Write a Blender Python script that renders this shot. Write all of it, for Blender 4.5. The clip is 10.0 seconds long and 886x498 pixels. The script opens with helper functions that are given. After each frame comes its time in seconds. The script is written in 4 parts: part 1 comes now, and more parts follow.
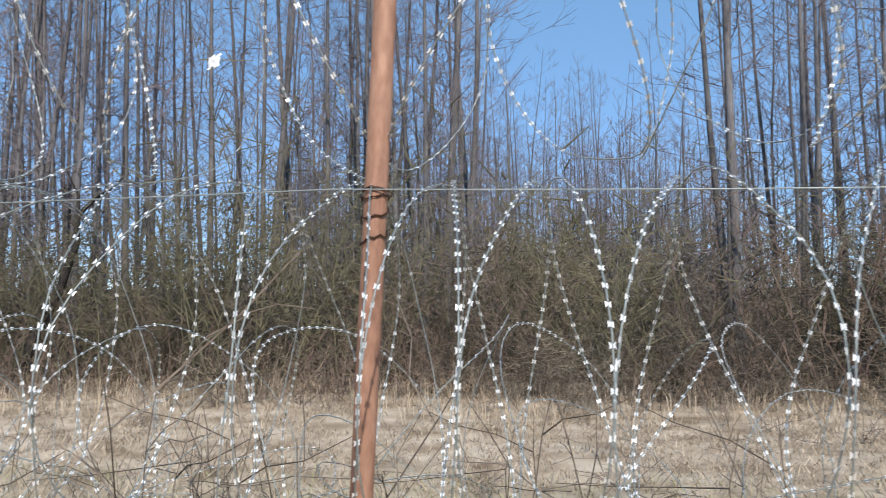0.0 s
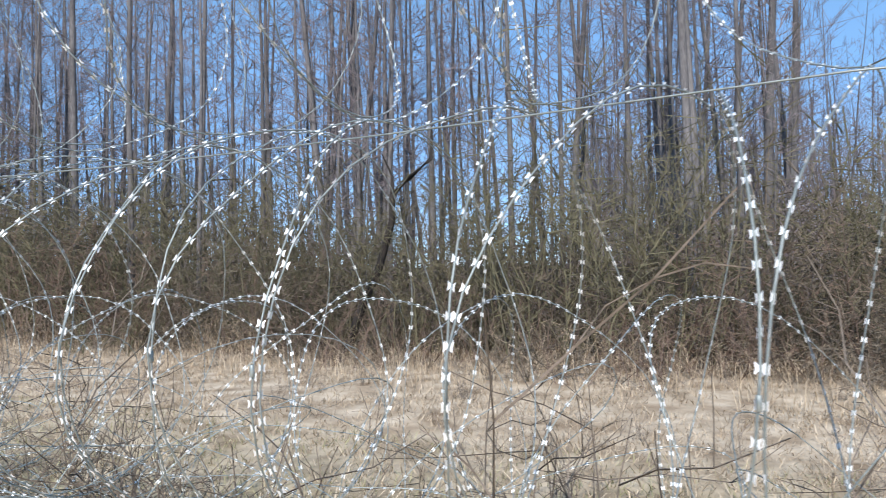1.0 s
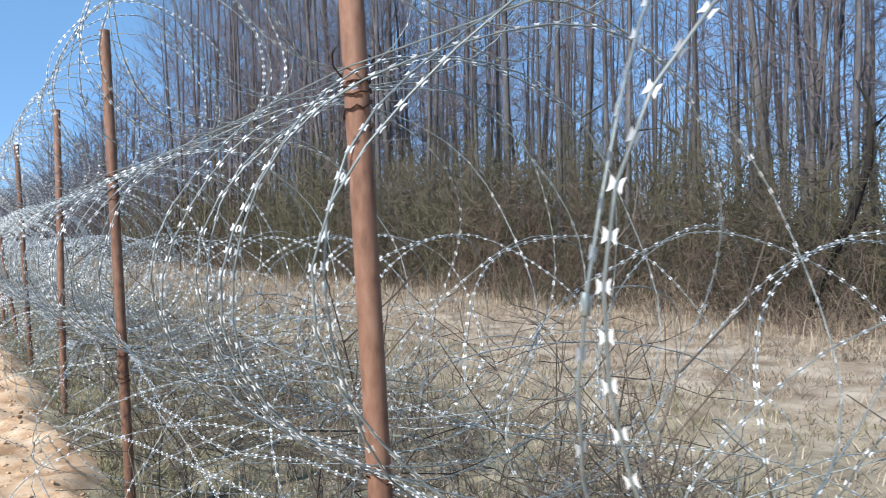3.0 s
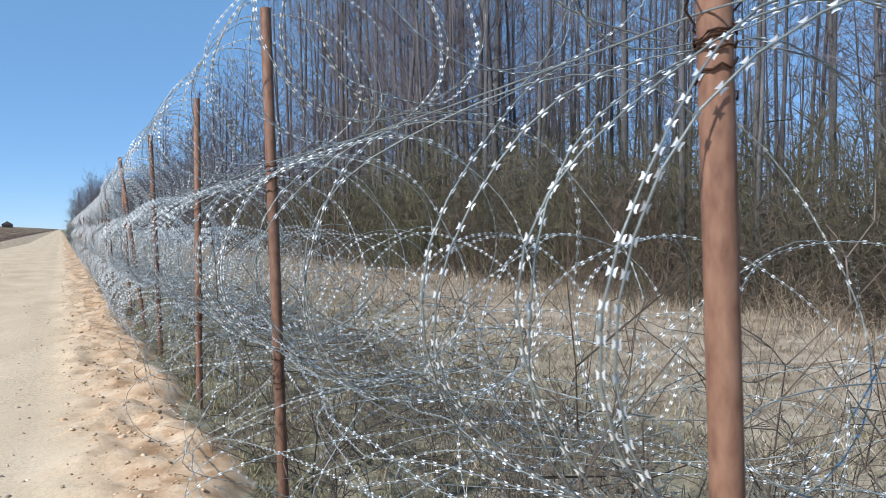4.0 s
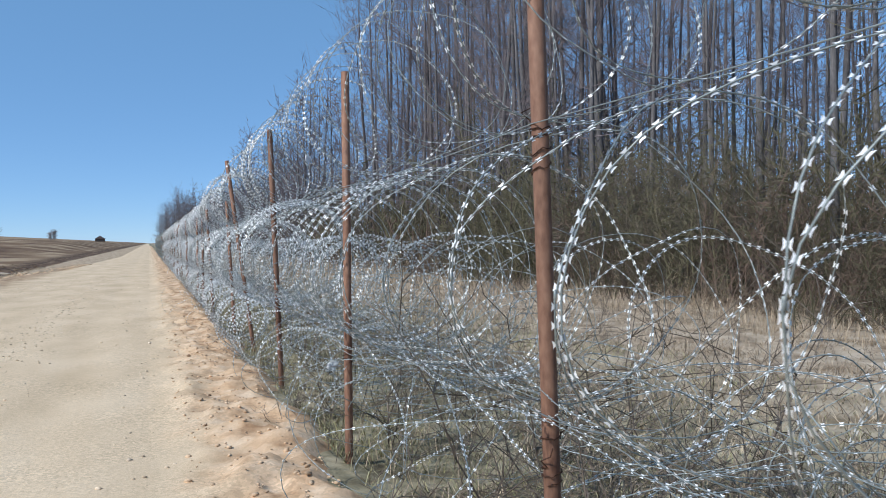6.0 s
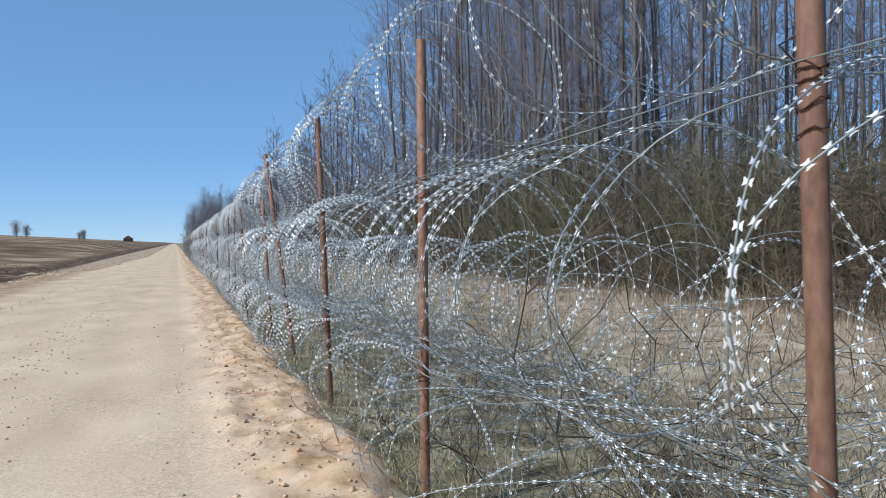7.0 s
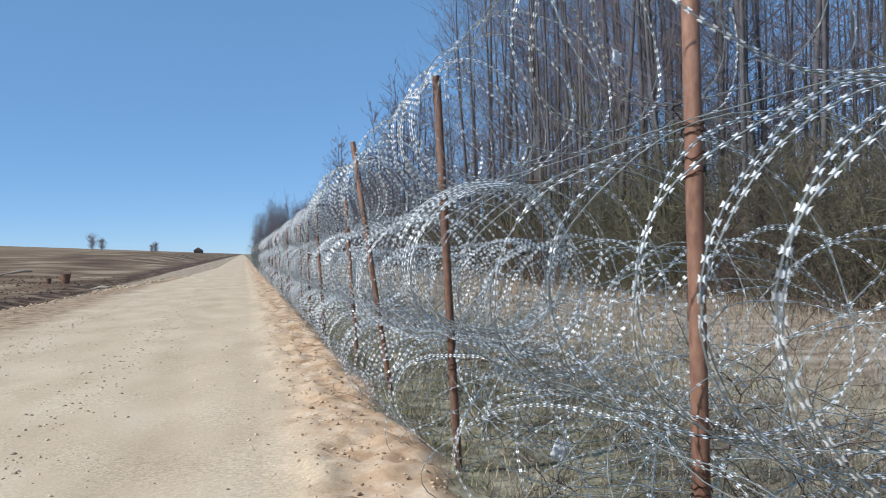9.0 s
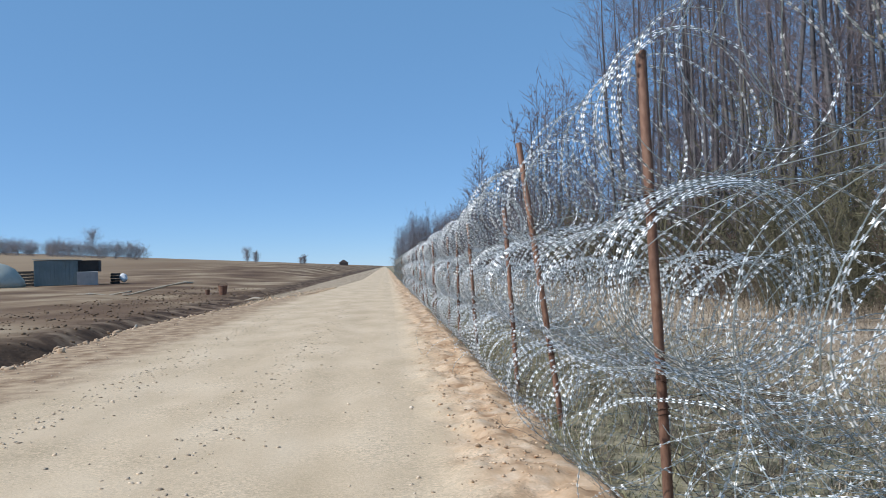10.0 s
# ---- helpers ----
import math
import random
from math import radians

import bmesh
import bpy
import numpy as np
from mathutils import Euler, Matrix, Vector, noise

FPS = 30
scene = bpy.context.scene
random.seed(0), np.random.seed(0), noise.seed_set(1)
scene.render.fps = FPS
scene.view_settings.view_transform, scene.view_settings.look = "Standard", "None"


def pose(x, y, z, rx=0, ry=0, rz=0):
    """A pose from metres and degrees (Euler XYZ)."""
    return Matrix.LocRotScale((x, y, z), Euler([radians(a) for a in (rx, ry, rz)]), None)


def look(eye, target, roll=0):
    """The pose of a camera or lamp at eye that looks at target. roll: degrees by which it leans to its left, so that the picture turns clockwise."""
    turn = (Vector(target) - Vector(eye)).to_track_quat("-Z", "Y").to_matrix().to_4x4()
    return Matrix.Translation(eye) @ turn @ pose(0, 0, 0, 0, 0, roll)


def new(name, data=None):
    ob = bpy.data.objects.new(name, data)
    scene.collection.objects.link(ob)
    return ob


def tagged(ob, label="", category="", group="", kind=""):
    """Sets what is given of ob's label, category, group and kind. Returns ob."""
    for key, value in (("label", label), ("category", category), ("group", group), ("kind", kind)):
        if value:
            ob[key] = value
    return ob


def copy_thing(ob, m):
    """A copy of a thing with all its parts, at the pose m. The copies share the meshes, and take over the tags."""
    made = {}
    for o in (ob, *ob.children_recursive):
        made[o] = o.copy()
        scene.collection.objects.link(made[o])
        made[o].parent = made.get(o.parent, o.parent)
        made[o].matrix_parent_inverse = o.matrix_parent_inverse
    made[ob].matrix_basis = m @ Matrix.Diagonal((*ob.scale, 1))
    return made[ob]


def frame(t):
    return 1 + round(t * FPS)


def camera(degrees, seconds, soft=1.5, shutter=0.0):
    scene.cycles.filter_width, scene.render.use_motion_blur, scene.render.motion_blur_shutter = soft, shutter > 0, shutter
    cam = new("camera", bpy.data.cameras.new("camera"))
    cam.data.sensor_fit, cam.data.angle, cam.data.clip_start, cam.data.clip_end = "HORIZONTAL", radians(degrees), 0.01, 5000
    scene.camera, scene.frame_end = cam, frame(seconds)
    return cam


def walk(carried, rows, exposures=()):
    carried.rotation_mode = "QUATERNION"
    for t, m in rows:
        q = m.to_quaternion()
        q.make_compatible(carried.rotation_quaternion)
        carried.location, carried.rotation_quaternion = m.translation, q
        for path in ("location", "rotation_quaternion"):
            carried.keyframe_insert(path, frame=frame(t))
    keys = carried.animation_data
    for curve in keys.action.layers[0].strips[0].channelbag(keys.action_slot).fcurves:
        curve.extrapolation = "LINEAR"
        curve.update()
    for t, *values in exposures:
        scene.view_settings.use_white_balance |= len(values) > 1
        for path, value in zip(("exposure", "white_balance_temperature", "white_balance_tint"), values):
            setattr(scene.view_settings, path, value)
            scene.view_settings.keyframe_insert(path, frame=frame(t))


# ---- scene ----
cam = camera(58.81, 10.0, 0.8, 0.12)
PATH = [
    (0.0, pose(-0.058, 2.355, 1.496, 92.82, 0.26, -82.62)),
    (0.4, pose(0.099, 2.541, 1.470, 91.68, -0.59, -74.86)),
    (0.5, pose(0.146, 2.589, 1.467, 91.45, -0.61, -72.66)),
    (0.8, pose(0.313, 2.709, 1.466, 90.89, 0.01, -65.86)),
    (1.0, pose(0.390, 2.804, 1.455, 91.30, 1.14, -61.81)),
    (1.2, pose(0.461, 2.898, 1.436, 91.23, 1.86, -58.39)),
    (1.6, pose(0.575, 3.140, 1.426, 90.69, 1.80, -52.32)),
    (2.0, pose(0.658, 3.288, 1.431, 89.96, 1.14, -46.37)),
    (2.2, pose(0.739, 3.408, 1.422, 89.09, 1.04, -43.12)),
    (2.5, pose(0.813, 3.600, 1.413, 89.28, 0.67, -39.37)),
    (3.0, pose(0.855, 3.911, 1.375, 88.83, 1.10, -32.80)),
    (3.2, pose(0.845, 4.055, 1.379, 89.06, 1.50, -30.91)),
    (3.7, pose(0.777, 4.338, 1.398, 88.75, 0.91, -27.33)),
    (4.3, pose(0.633, 4.651, 1.403, 88.24, 0.04, -25.15)),
    (4.5, pose(0.574, 4.783, 1.393, 88.48, 0.23, -24.94)),
    (5.0, pose(0.547, 5.196, 1.372, 88.87, 0.86, -24.78)),
    (5.5, pose(0.583, 5.663, 1.363, 89.21, 1.03, -22.66)),
    (6.0, pose(0.527, 6.119, 1.371, 89.30, 0.70, -20.51)),
    (6.2, pose(0.525, 6.282, 1.370, 89.29, 0.67, -19.82)),
    (6.8, pose(0.476, 6.813, 1.376, 89.28, 0.68, -18.82)),
    (7.5, pose(0.431, 7.503, 1.377, 89.46, 1.04, -18.69)),
    (8.0, pose(0.476, 8.032, 1.389, 89.89, 1.74, -18.56)),
    (8.5, pose(0.463, 8.506, 1.368, 90.35, 1.80, -17.58)),
    (9.0, pose(0.427, 8.970, 1.358, 89.97, 1.52, -14.22)),
    (9.5, pose(0.379, 9.449, 1.382, 90.90, 0.83, -9.04)),
    (10.0, pose(0.308, 9.866, 1.386, 91.11, 1.58, -4.14)),
]
EXPOSURES = [(0.0, 0.33, 6600, 13), (0.5, 0.43, 6500, 13), (1.5, 0.52, 6350, 12), (2.5, 0.42, 6350, 12), (3.2, 0.36, 6350, 12), (4.5, 0.03, 6150, 11), (10.0, -0.06, 6150, 11)]
walk(cam, PATH, EXPOSURES)

# ---- world, sun, exposure ----
SUN_AZ, SUN_EL = math.atan2(-0.90, -0.26), radians(41)
world = bpy.data.worlds.new("sky")
scene.world = world
world.use_nodes = True
wn, wl = world.node_tree.nodes, world.node_tree.links
sky = wn.new("ShaderNodeTexSky")
sky.sky_type, sky.sun_disc = "NISHITA", False
sky.sun_elevation, sky.sun_rotation = SUN_EL, SUN_AZ
sky.altitude, sky.air_density, sky.dust_density, sky.ozone_density = 2600, 0.75, 0.0, 3.3
haze = wn.new("ShaderNodeMix")
haze.data_type = "RGBA"
haze.inputs["Factor"].default_value = 0.6
haze.inputs["B"].default_value = (1.12, 2.5, 4.25, 1)
wl.new(sky.outputs[0], haze.inputs["A"])
wl.new(haze.outputs["Result"], wn["Background"].inputs[0])
wn["Background"].inputs[1].default_value = 0.158
sun_data = bpy.data.lights.new("sun", "SUN")
sun_data.energy, sun_data.angle, sun_data.color = 4.0, radians(0.53), (1.0, 0.95, 0.87)
sun = new("sun", sun_data)
sun.matrix_world = look((math.sin(SUN_AZ) * math.cos(SUN_EL) * 50, math.cos(SUN_AZ) * math.cos(SUN_EL) * 50, math.sin(SUN_EL) * 50), (0, 0, 0))
scene.view_settings.exposure = 0.0


# ---- materials ----
def surface(name, tones, scale=4.0, fine=40.0, rough=0.85, bump=0.3, metal=0.0, vary=0.25, stretch=(1, 1, 1), depth=0.02, world_space=False, spec=0.5, island=False):
    """Noise-mixed tones at two scales, with relief, varied from object to object or island to island."""
    m = bpy.data.materials.new(name)
    m.use_nodes = True
    n, l = m.node_tree.nodes, m.node_tree.links
    b = n["Principled BSDF"]
    if world_space:
        src = n.new("ShaderNodeNewGeometry").outputs["Position"]
    else:
        src = n.new("ShaderNodeTexCoord").outputs["Object"]
    mp = n.new("ShaderNodeMapping")
    mp.inputs["Scale"].default_value = stretch
    l.new(src, mp.inputs[0])
    coarse = n.new("ShaderNodeTexNoise")
    coarse.inputs["Scale"].default_value, coarse.inputs["Detail"].default_value = scale, 5
    l.new(mp.outputs[0], coarse.inputs[0])
    grain = n.new("ShaderNodeTexNoise")
    grain.inputs["Scale"].default_value, grain.inputs["Detail"].default_value = fine, 6
    l.new(mp.outputs[0], grain.inputs[0])
    mix = n.new("ShaderNodeMath")
    mix.operation = "MULTIPLY_ADD"
    mix.inputs[1].default_value = 0.55
    l.new(coarse.outputs[0], mix.inputs[0])
    half = n.new("ShaderNodeMath")
    half.operation = "MULTIPLY"
    half.inputs[1].default_value = 0.45
    l.new(grain.outputs[0], half.inputs[0])
    l.new(half.outputs[0], mix.inputs[2])
    ramp = n.new("ShaderNodeValToRGB")
    e = ramp.color_ramp.elements
    while len(e) < len(tones):
        e.new(0.5)
    for i, c in enumerate(tones):
        e[i].position = 0.33 + 0.34 * i / max(1, len(tones) - 1)
        e[i].color = (*c, 1)
    l.new(mix.outputs[0], ramp.inputs[0])
    hsv = n.new("ShaderNodeHueSaturation")
    l.new(ramp.outputs[0], hsv.inputs["Color"])
    if vary:
        if island:
            rnd = n.new("ShaderNodeNewGeometry").outputs["Random Per Island"]
        else:
            rnd = n.new("ShaderNodeObjectInfo").outputs["Random"]
        mr = n.new("ShaderNodeMapRange")
        mr.inputs["To Min"].default_value, mr.inputs["To Max"].default_value = 1 - vary, 1 + vary
        l.new(rnd, mr.inputs[0])
        l.new(mr.outputs[0], hsv.inputs["Value"])
    l.new(hsv.outputs[0], b.inputs["Base Color"])
    b.inputs["Roughness"].default_value, b.inputs["Metallic"].default_value = rough, metal
    b.inputs["Specular IOR Level"].default_value = spec
    if bump:
        bp = n.new("ShaderNodeBump")
        bp.inputs["Strength"].default_value, bp.inputs["Distance"].default_value = bump, depth
        l.new(mix.outputs[0], bp.inputs["Height"])
        l.new(bp.outputs[0], b.inputs["Normal"])
    return m


def sand_material():
    """Pale road sand that turns orange and crumbly towards the fence."""
    m = surface("sandy_gravel", [(0.52, 0.395, 0.25), (0.655, 0.505, 0.335), (0.745, 0.595, 0.415)], 0.9, 95, 0.95, 0.45, 0, 0, stretch=(1.5, 0.65, 1), world_space=True, depth=0.016, spec=0.2)
    n, l = m.node_tree.nodes, m.node_tree.links
    b = n["Principled BSDF"]
    pale = b.inputs["Base Color"].links[0].from_socket
    pos = n.new("ShaderNodeNewGeometry").outputs["Position"]
    sep = n.new("ShaderNodeSeparateXYZ")
    l.new(pos, sep.inputs[0])

    def tex(scale, detail):
        t = n.new("ShaderNodeTexNoise")
        t.inputs["Scale"].default_value, t.inputs["Detail"].default_value = scale, detail
        l.new(pos, t.inputs[0])
        return t.outputs[0]

    a = n.new("ShaderNodeMath")
    a.operation = "MULTIPLY_ADD"
    a.inputs[1].default_value = 0.75
    l.new(tex(1.8, 7), a.inputs[0])
    l.new(sep.outputs["X"], a.inputs[2])
    r = n.new("ShaderNodeMapRange")
    r.interpolation_type = "SMOOTHSTEP"
    r.inputs["From Min"].default_value, r.inputs["From Max"].default_value = 0.95, 1.5
    l.new(a.outputs[0], r.inputs[0])
    ramp = n.new("ShaderNodeValToRGB")
    e = ramp.color_ramp.elements
    e.new(0.5)
    for el, (p, c) in zip(e, ((0.32, (0.40, 0.24, 0.13)), (0.50, (0.62, 0.425, 0.262)), (0.68, (0.74, 0.56, 0.385)))):
        el.position, el.color = p, (*c, 1)
    l.new(tex(5, 9), ramp.inputs[0])
    x = n.new("ShaderNodeMix")
    x.data_type = "RGBA"
    l.new(r.outputs[0], x.inputs["Factor"])
    l.new(pale, x.inputs["A"])
    l.new(ramp.outputs[0], x.inputs["B"])
    # brown trodden soil along the ditch side
    sh = n.new("ShaderNodeMath")
    sh.operation = "MULTIPLY_ADD"
    sh.inputs[1].default_value = 1.6
    l.new(tex(0.9, 7), sh.inputs[0])
    l.new(sep.outputs["X"], sh.inputs[2])
    shr = n.new("ShaderNodeMapRange")
    shr.interpolation_type = "SMOOTHSTEP"
    shr.inputs["From Min"].default_value, shr.inputs["From Max"].default_value = -2.35, -3.5
    l.new(sh.outputs[0], shr.inputs[0])
    soil = n.new("ShaderNodeValToRGB")
    for el, (p, c) in zip(soil.color_ramp.elements, ((0.36, (0.27, 0.172, 0.10)), (0.64, (0.54, 0.395, 0.25)))):
        el.position, el.color = p, (*c, 1)
    l.new(tex(3.2, 8), soil.inputs[0])
    y = n.new("ShaderNodeMix")
    y.data_type = "RGBA"
    l.new(shr.outputs[0], y.inputs["Factor"])
    l.new(x.outputs["Result"], y.inputs["A"])
    l.new(soil.outputs[0], y.inputs["B"])
    # loose grit: small cells, some paler, some darker than the sand
    grit = n.new("ShaderNodeTexVoronoi")
    grit.inputs["Scale"].default_value = 55
    l.new(pos, grit.inputs["Vector"])
    tone = n.new("ShaderNodeSeparateColor")
    l.new(grit.outputs["Color"], tone.inputs[0])
    patch = n.new("ShaderNodeMapRange")
    patch.inputs["From Min"].default_value, patch.inputs["From Max"].default_value = 0.40, 0.62
    patch.inputs["To Min"].default_value, patch.inputs["To Max"].default_value = 0.25, 1.0
    l.new(tex(1.1, 4), patch.inputs[0])
    spread = n.new("ShaderNodeMapRange")
    spread.inputs["To Min"].default_value, spread.inputs["To Max"].default_value = -0.20, 0.15
    l.new(tone.outputs[0], spread.inputs[0])
    amount = n.new("ShaderNodeMath")
    amount.operation = "MULTIPLY_ADD"
    amount.inputs[2].default_value = 1.0
    l.new(spread.outputs[0], amount.inputs[0])
    l.new(patch.outputs[0], amount.inputs[1])
    speck = n.new("ShaderNodeHueSaturation")
    l.new(y.outputs["Result"], speck.inputs["Color"])
    l.new(amount.outputs[0], speck.inputs["Value"])
    l.new(speck.outputs[0], b.inputs["Base Color"])
    bumps = n["Bump"]
    bumps.inputs["Strength"].default_value, bumps.inputs["Distance"].default_value = 0.5, 0.006
    l.new(tex(38, 6), bumps.inputs["Height"])
    return m


M_ROAD = M_SAND = sand_material()
M_CLOD = surface("sand_clods", [(0.38, 0.25, 0.15), (0.56, 0.40, 0.26), (0.66, 0.52, 0.36)], 9, 60, 0.95, 0.6, 0, 0.35, depth=0.01, spec=0.2, island=True)
M_SOIL = surface("dark_soil_clods", [(0.085, 0.054, 0.034), (0.17, 0.115, 0.072), (0.29, 0.215, 0.14)], 9, 60, 0.95, 0.6, 0, 0.35, depth=0.01, spec=0.2, island=True)
M_STONE = surface("pebbles", [(0.36, 0.27, 0.18), (0.56, 0.44, 0.31), (0.72, 0.60, 0.455)], 9, 60, 0.9, 0.3, 0, 0.4, depth=0.005, spec=0.3, island=True)
M_RUST = surface("rusty_steel", [(0.095, 0.044, 0.028), (0.240, 0.126, 0.080), (0.345, 0.20, 0.132)], 5, 60, 0.72, 0.35, 0.15, 0.18, (1, 1, 0.35), 0.002)
M_TIE = surface("dark_tie_wire", [(0.03, 0.018, 0.012), (0.10, 0.04, 0.02)], 60, 200, 0.7, 0.3, 0.4, 0.1, depth=0.001)
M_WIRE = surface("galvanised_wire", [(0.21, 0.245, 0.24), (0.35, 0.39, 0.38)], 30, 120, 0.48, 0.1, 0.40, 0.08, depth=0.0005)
# near-white and hardly metallic: the sun's glint on the steel is in the colour
M_BARB = surface("galvanised_blade_glint", [(0.70, 0.72, 0.73), (0.86, 0.87, 0.87)], 30, 120, 0.42, 0.0, 0.15, 0.18, island=True)
M_BARK = surface("grey_brown_bark", [(0.080, 0.076, 0.077), (0.145, 0.138, 0.139), (0.23, 0.22, 0.218)], 3, 30, 0.95, 0.8, 0, 0.2, (1, 1, 0.25), 0.02, spec=0.2)
M_TWIG = surface("bare_twigs", [(0.15, 0.126, 0.13), (0.245, 0.21, 0.215)], 4, 30, 0.95, 0.0, 0, 0.2, spec=0.2)
M_SCRUB = surface("brown_scrub", [(0.092, 0.076, 0.057), (0.165, 0.137, 0.104), (0.25, 0.207, 0.158)], 2, 20, 0.95, 0.0, 0, 0.35, spec=0.2)
M_OLIVE = surface("olive_scrub", [(0.090, 0.083, 0.050), (0.175, 0.160, 0.100)], 2, 20, 0.95, 0.0, 0, 0.3, spec=0.2)
M_PALE = surface("pale_dead_stems", [(0.25, 0.195, 0.135), (0.38, 0.31, 0.225)], 2, 20, 0.95, 0.0, 0, 0.25, spec=0.2)
# pale grey twigs: the distance haze is mixed into the colour
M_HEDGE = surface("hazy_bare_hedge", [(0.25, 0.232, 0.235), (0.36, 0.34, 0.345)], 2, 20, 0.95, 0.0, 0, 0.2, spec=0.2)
M_REED = surface("reddish_scrub", [(0.12, 0.084, 0.066), (0.20, 0.145, 0.113)], 2, 20, 0.95, 0.0, 0, 0.25, spec=0.2)
M_GRASS = surface("dry_grass", [(0.255, 0.20, 0.138), (0.42, 0.342, 0.248), (0.56, 0.47, 0.36)], 1.2, 20, 0.9, 0.0, 0, 0.3, world_space=True, spec=0.2, island=True)
M_GREEN = surface("sparse_green_grass", [(0.165, 0.165, 0.082), (0.31, 0.29, 0.165), (0.48, 0.43, 0.29)], 1.5, 20, 0.9, 0.0, 0, 0.3, world_space=True, spec=0.2, island=True)
M_WEED = surface("dead_weed", [(0.105, 0.085, 0.068), (0.22, 0.182, 0.148)], 5, 40, 0.95, 0.0, 0, 0.35, spec=0.2)
M_PLASTIC = surface("white_plastic", [(0.72, 0.72, 0.72), (0.84, 0.84, 0.83)], 20, 60, 0.5, 0.2, 0, 0.05, depth=0.004)
M_CONT = surface("weathered_blue_steel", [(0.13, 0.17, 0.175), (0.22, 0.27, 0.275)], 0.8, 12, 0.6, 0.1, 0.1, 0.05)
M_DARK = surface("black_rubber", [(0.015, 0.015, 0.015), (0.04, 0.038, 0.036)], 3, 20, 0.8, 0.2, 0, 0.1)
M_SLAB = surface("grey_concrete", [(0.32, 0.32, 0.31), (0.48, 0.48, 0.46)], 2, 20, 0.9, 0.2, 0, 0.1)
M_FOIL = surface("pale_foil", [(0.33, 0.34, 0.29), (0.46, 0.47, 0.41)], 1, 12, 0.6, 0.2, 0, 0.05)
M_LOG = surface("grey_timber", [(0.27, 0.225, 0.165), (0.47, 0.41, 0.32)], 3, 30, 0.9, 0.3, 0, 0.2)
M_DEAD = surface("dark_dead_wood", [(0.016, 0.013, 0.011), (0.04, 0.033, 0.028)], 4, 30, 0.95, 0.4, 0, 0.1, (1, 1, 0.3), 0.01)
M_ROOF = surface("dark_roof", [(0.07, 0.055, 0.05), (0.12, 0.09, 0.08)], 2, 20, 0.9, 0.1)
M_WALL = surface("old_board_wall", [(0.16, 0.11, 0.08), (0.26, 0.19, 0.14)], 2, 20, 0.9, 0.1)


def ground_material():
    """Dry meadow to the east, ploughed field to the west, greener and darker soil under the fence."""
    m = bpy.data.materials.new("meadow_and_field")
    m.use_nodes = True
    n, l = m.node_tree.nodes, m.node_tree.links
    b = n["Principled BSDF"]
    pos = n.new("ShaderNodeNewGeometry").outputs["Position"]
    sep = n.new("ShaderNodeSeparateXYZ")
    l.new(pos, sep.inputs[0])

    def tex(scale, detail=6, stretch=None):
        t = n.new("ShaderNodeTexNoise")
        t.inputs["Scale"].default_value, t.inputs["Detail"].default_value = scale, detail
        if stretch:
            mp = n.new("ShaderNodeMapping")
            mp.inputs["Scale"].default_value = stretch
            l.new(pos, mp.inputs[0])
            l.new(mp.outputs[0], t.inputs[0])
        else:
            l.new(pos, t.inputs[0])
        return t.outputs[0]

    def ramp(fac, *stops):
        r = n.new("ShaderNodeValToRGB")
        while len(r.color_ramp.elements) < len(stops):
            r.color_ramp.elements.new(0.5)
        for el, (p, c) in zip(r.color_ramp.elements, stops):
            el.position, el.color = p, (*c, 1)
        l.new(fac, r.inputs[0])
        return r.outputs[0]

    def step(lo, hi, wobble):
        """0 below x = lo, 1 above hi, with an uneven edge."""
        a = n.new("ShaderNodeMath")
        a.operation = "MULTIPLY_ADD"
        l.new(tex(1.3), a.inputs[0])
        a.inputs[1].default_value = wobble
        l.new(sep.outputs["X"], a.inputs[2])
        r = n.new("ShaderNodeMapRange")
        r.interpolation_type = "SMOOTHSTEP"
        r.inputs["From Min"].default_value, r.inputs["From Max"].default_value = lo + wobble / 2, hi + wobble / 2
        l.new(a.outputs[0], r.inputs[0])
        return r.outputs[0]

    def mix(fac, a, c):
        x = n.new("ShaderNodeMix")
        x.data_type = "RGBA"
        l.new(fac, x.inputs["Factor"])
        l.new(a, x.inputs["A"])
        l.new(c, x.inputs["B"])
        return x.outputs["Result"]

    meadow = ramp(tex(2.2, 8), (0.30, (0.22, 0.16, 0.105)), (0.48, (0.39, 0.315, 0.23)), (0.66, (0.54, 0.455, 0.35)))
    under = ramp(tex(3.0, 8), (0.34, (0.125, 0.103, 0.066)), (0.50, (0.255, 0.226, 0.145)), (0.66, (0.45, 0.395, 0.275)))
    litter = ramp(tex(1.5, 8), (0.34, (0.07, 0.05, 0.035)), (0.60, (0.16, 0.115, 0.075)))
    field = ramp(tex(0.22, 9, (0.7, 0.55, 1.0)), (0.34, (0.112, 0.067, 0.040)), (0.46, (0.185, 0.119, 0.072)), (0.56, (0.275, 0.193, 0.118)), (0.68, (0.43, 0.33, 0.215)))
    # wet brown ditch soil, with the channel's shade mixed into its dark tones
    ditch = ramp(tex(1.2, 8), (0.34, (0.045, 0.028, 0.018)), (0.50, (0.115, 0.072, 0.045)), (0.66, (0.28, 0.20, 0.13)))
    lip = ramp(tex(2.6, 9), (0.34, (0.20, 0.145, 0.095)), (0.50, (0.42, 0.325, 0.22)), (0.66, (0.60, 0.48, 0.34)))
    far = ramp(tex(0.03, 5, (1.0, 0.3, 1.0)), (0.35, (0.225, 0.150, 0.09)), (0.62, (0.34, 0.245, 0.152)))
    c = mix(step(-42, -22, 6), far, field)
    c = mix(step(-9.4, -7.4, 1.6), c, ditch)
    c = mix(step(-6.2, -5.6, 0.6), c, lip)
    c = mix(step(-1.5, 0.5, 0.6), c, under)
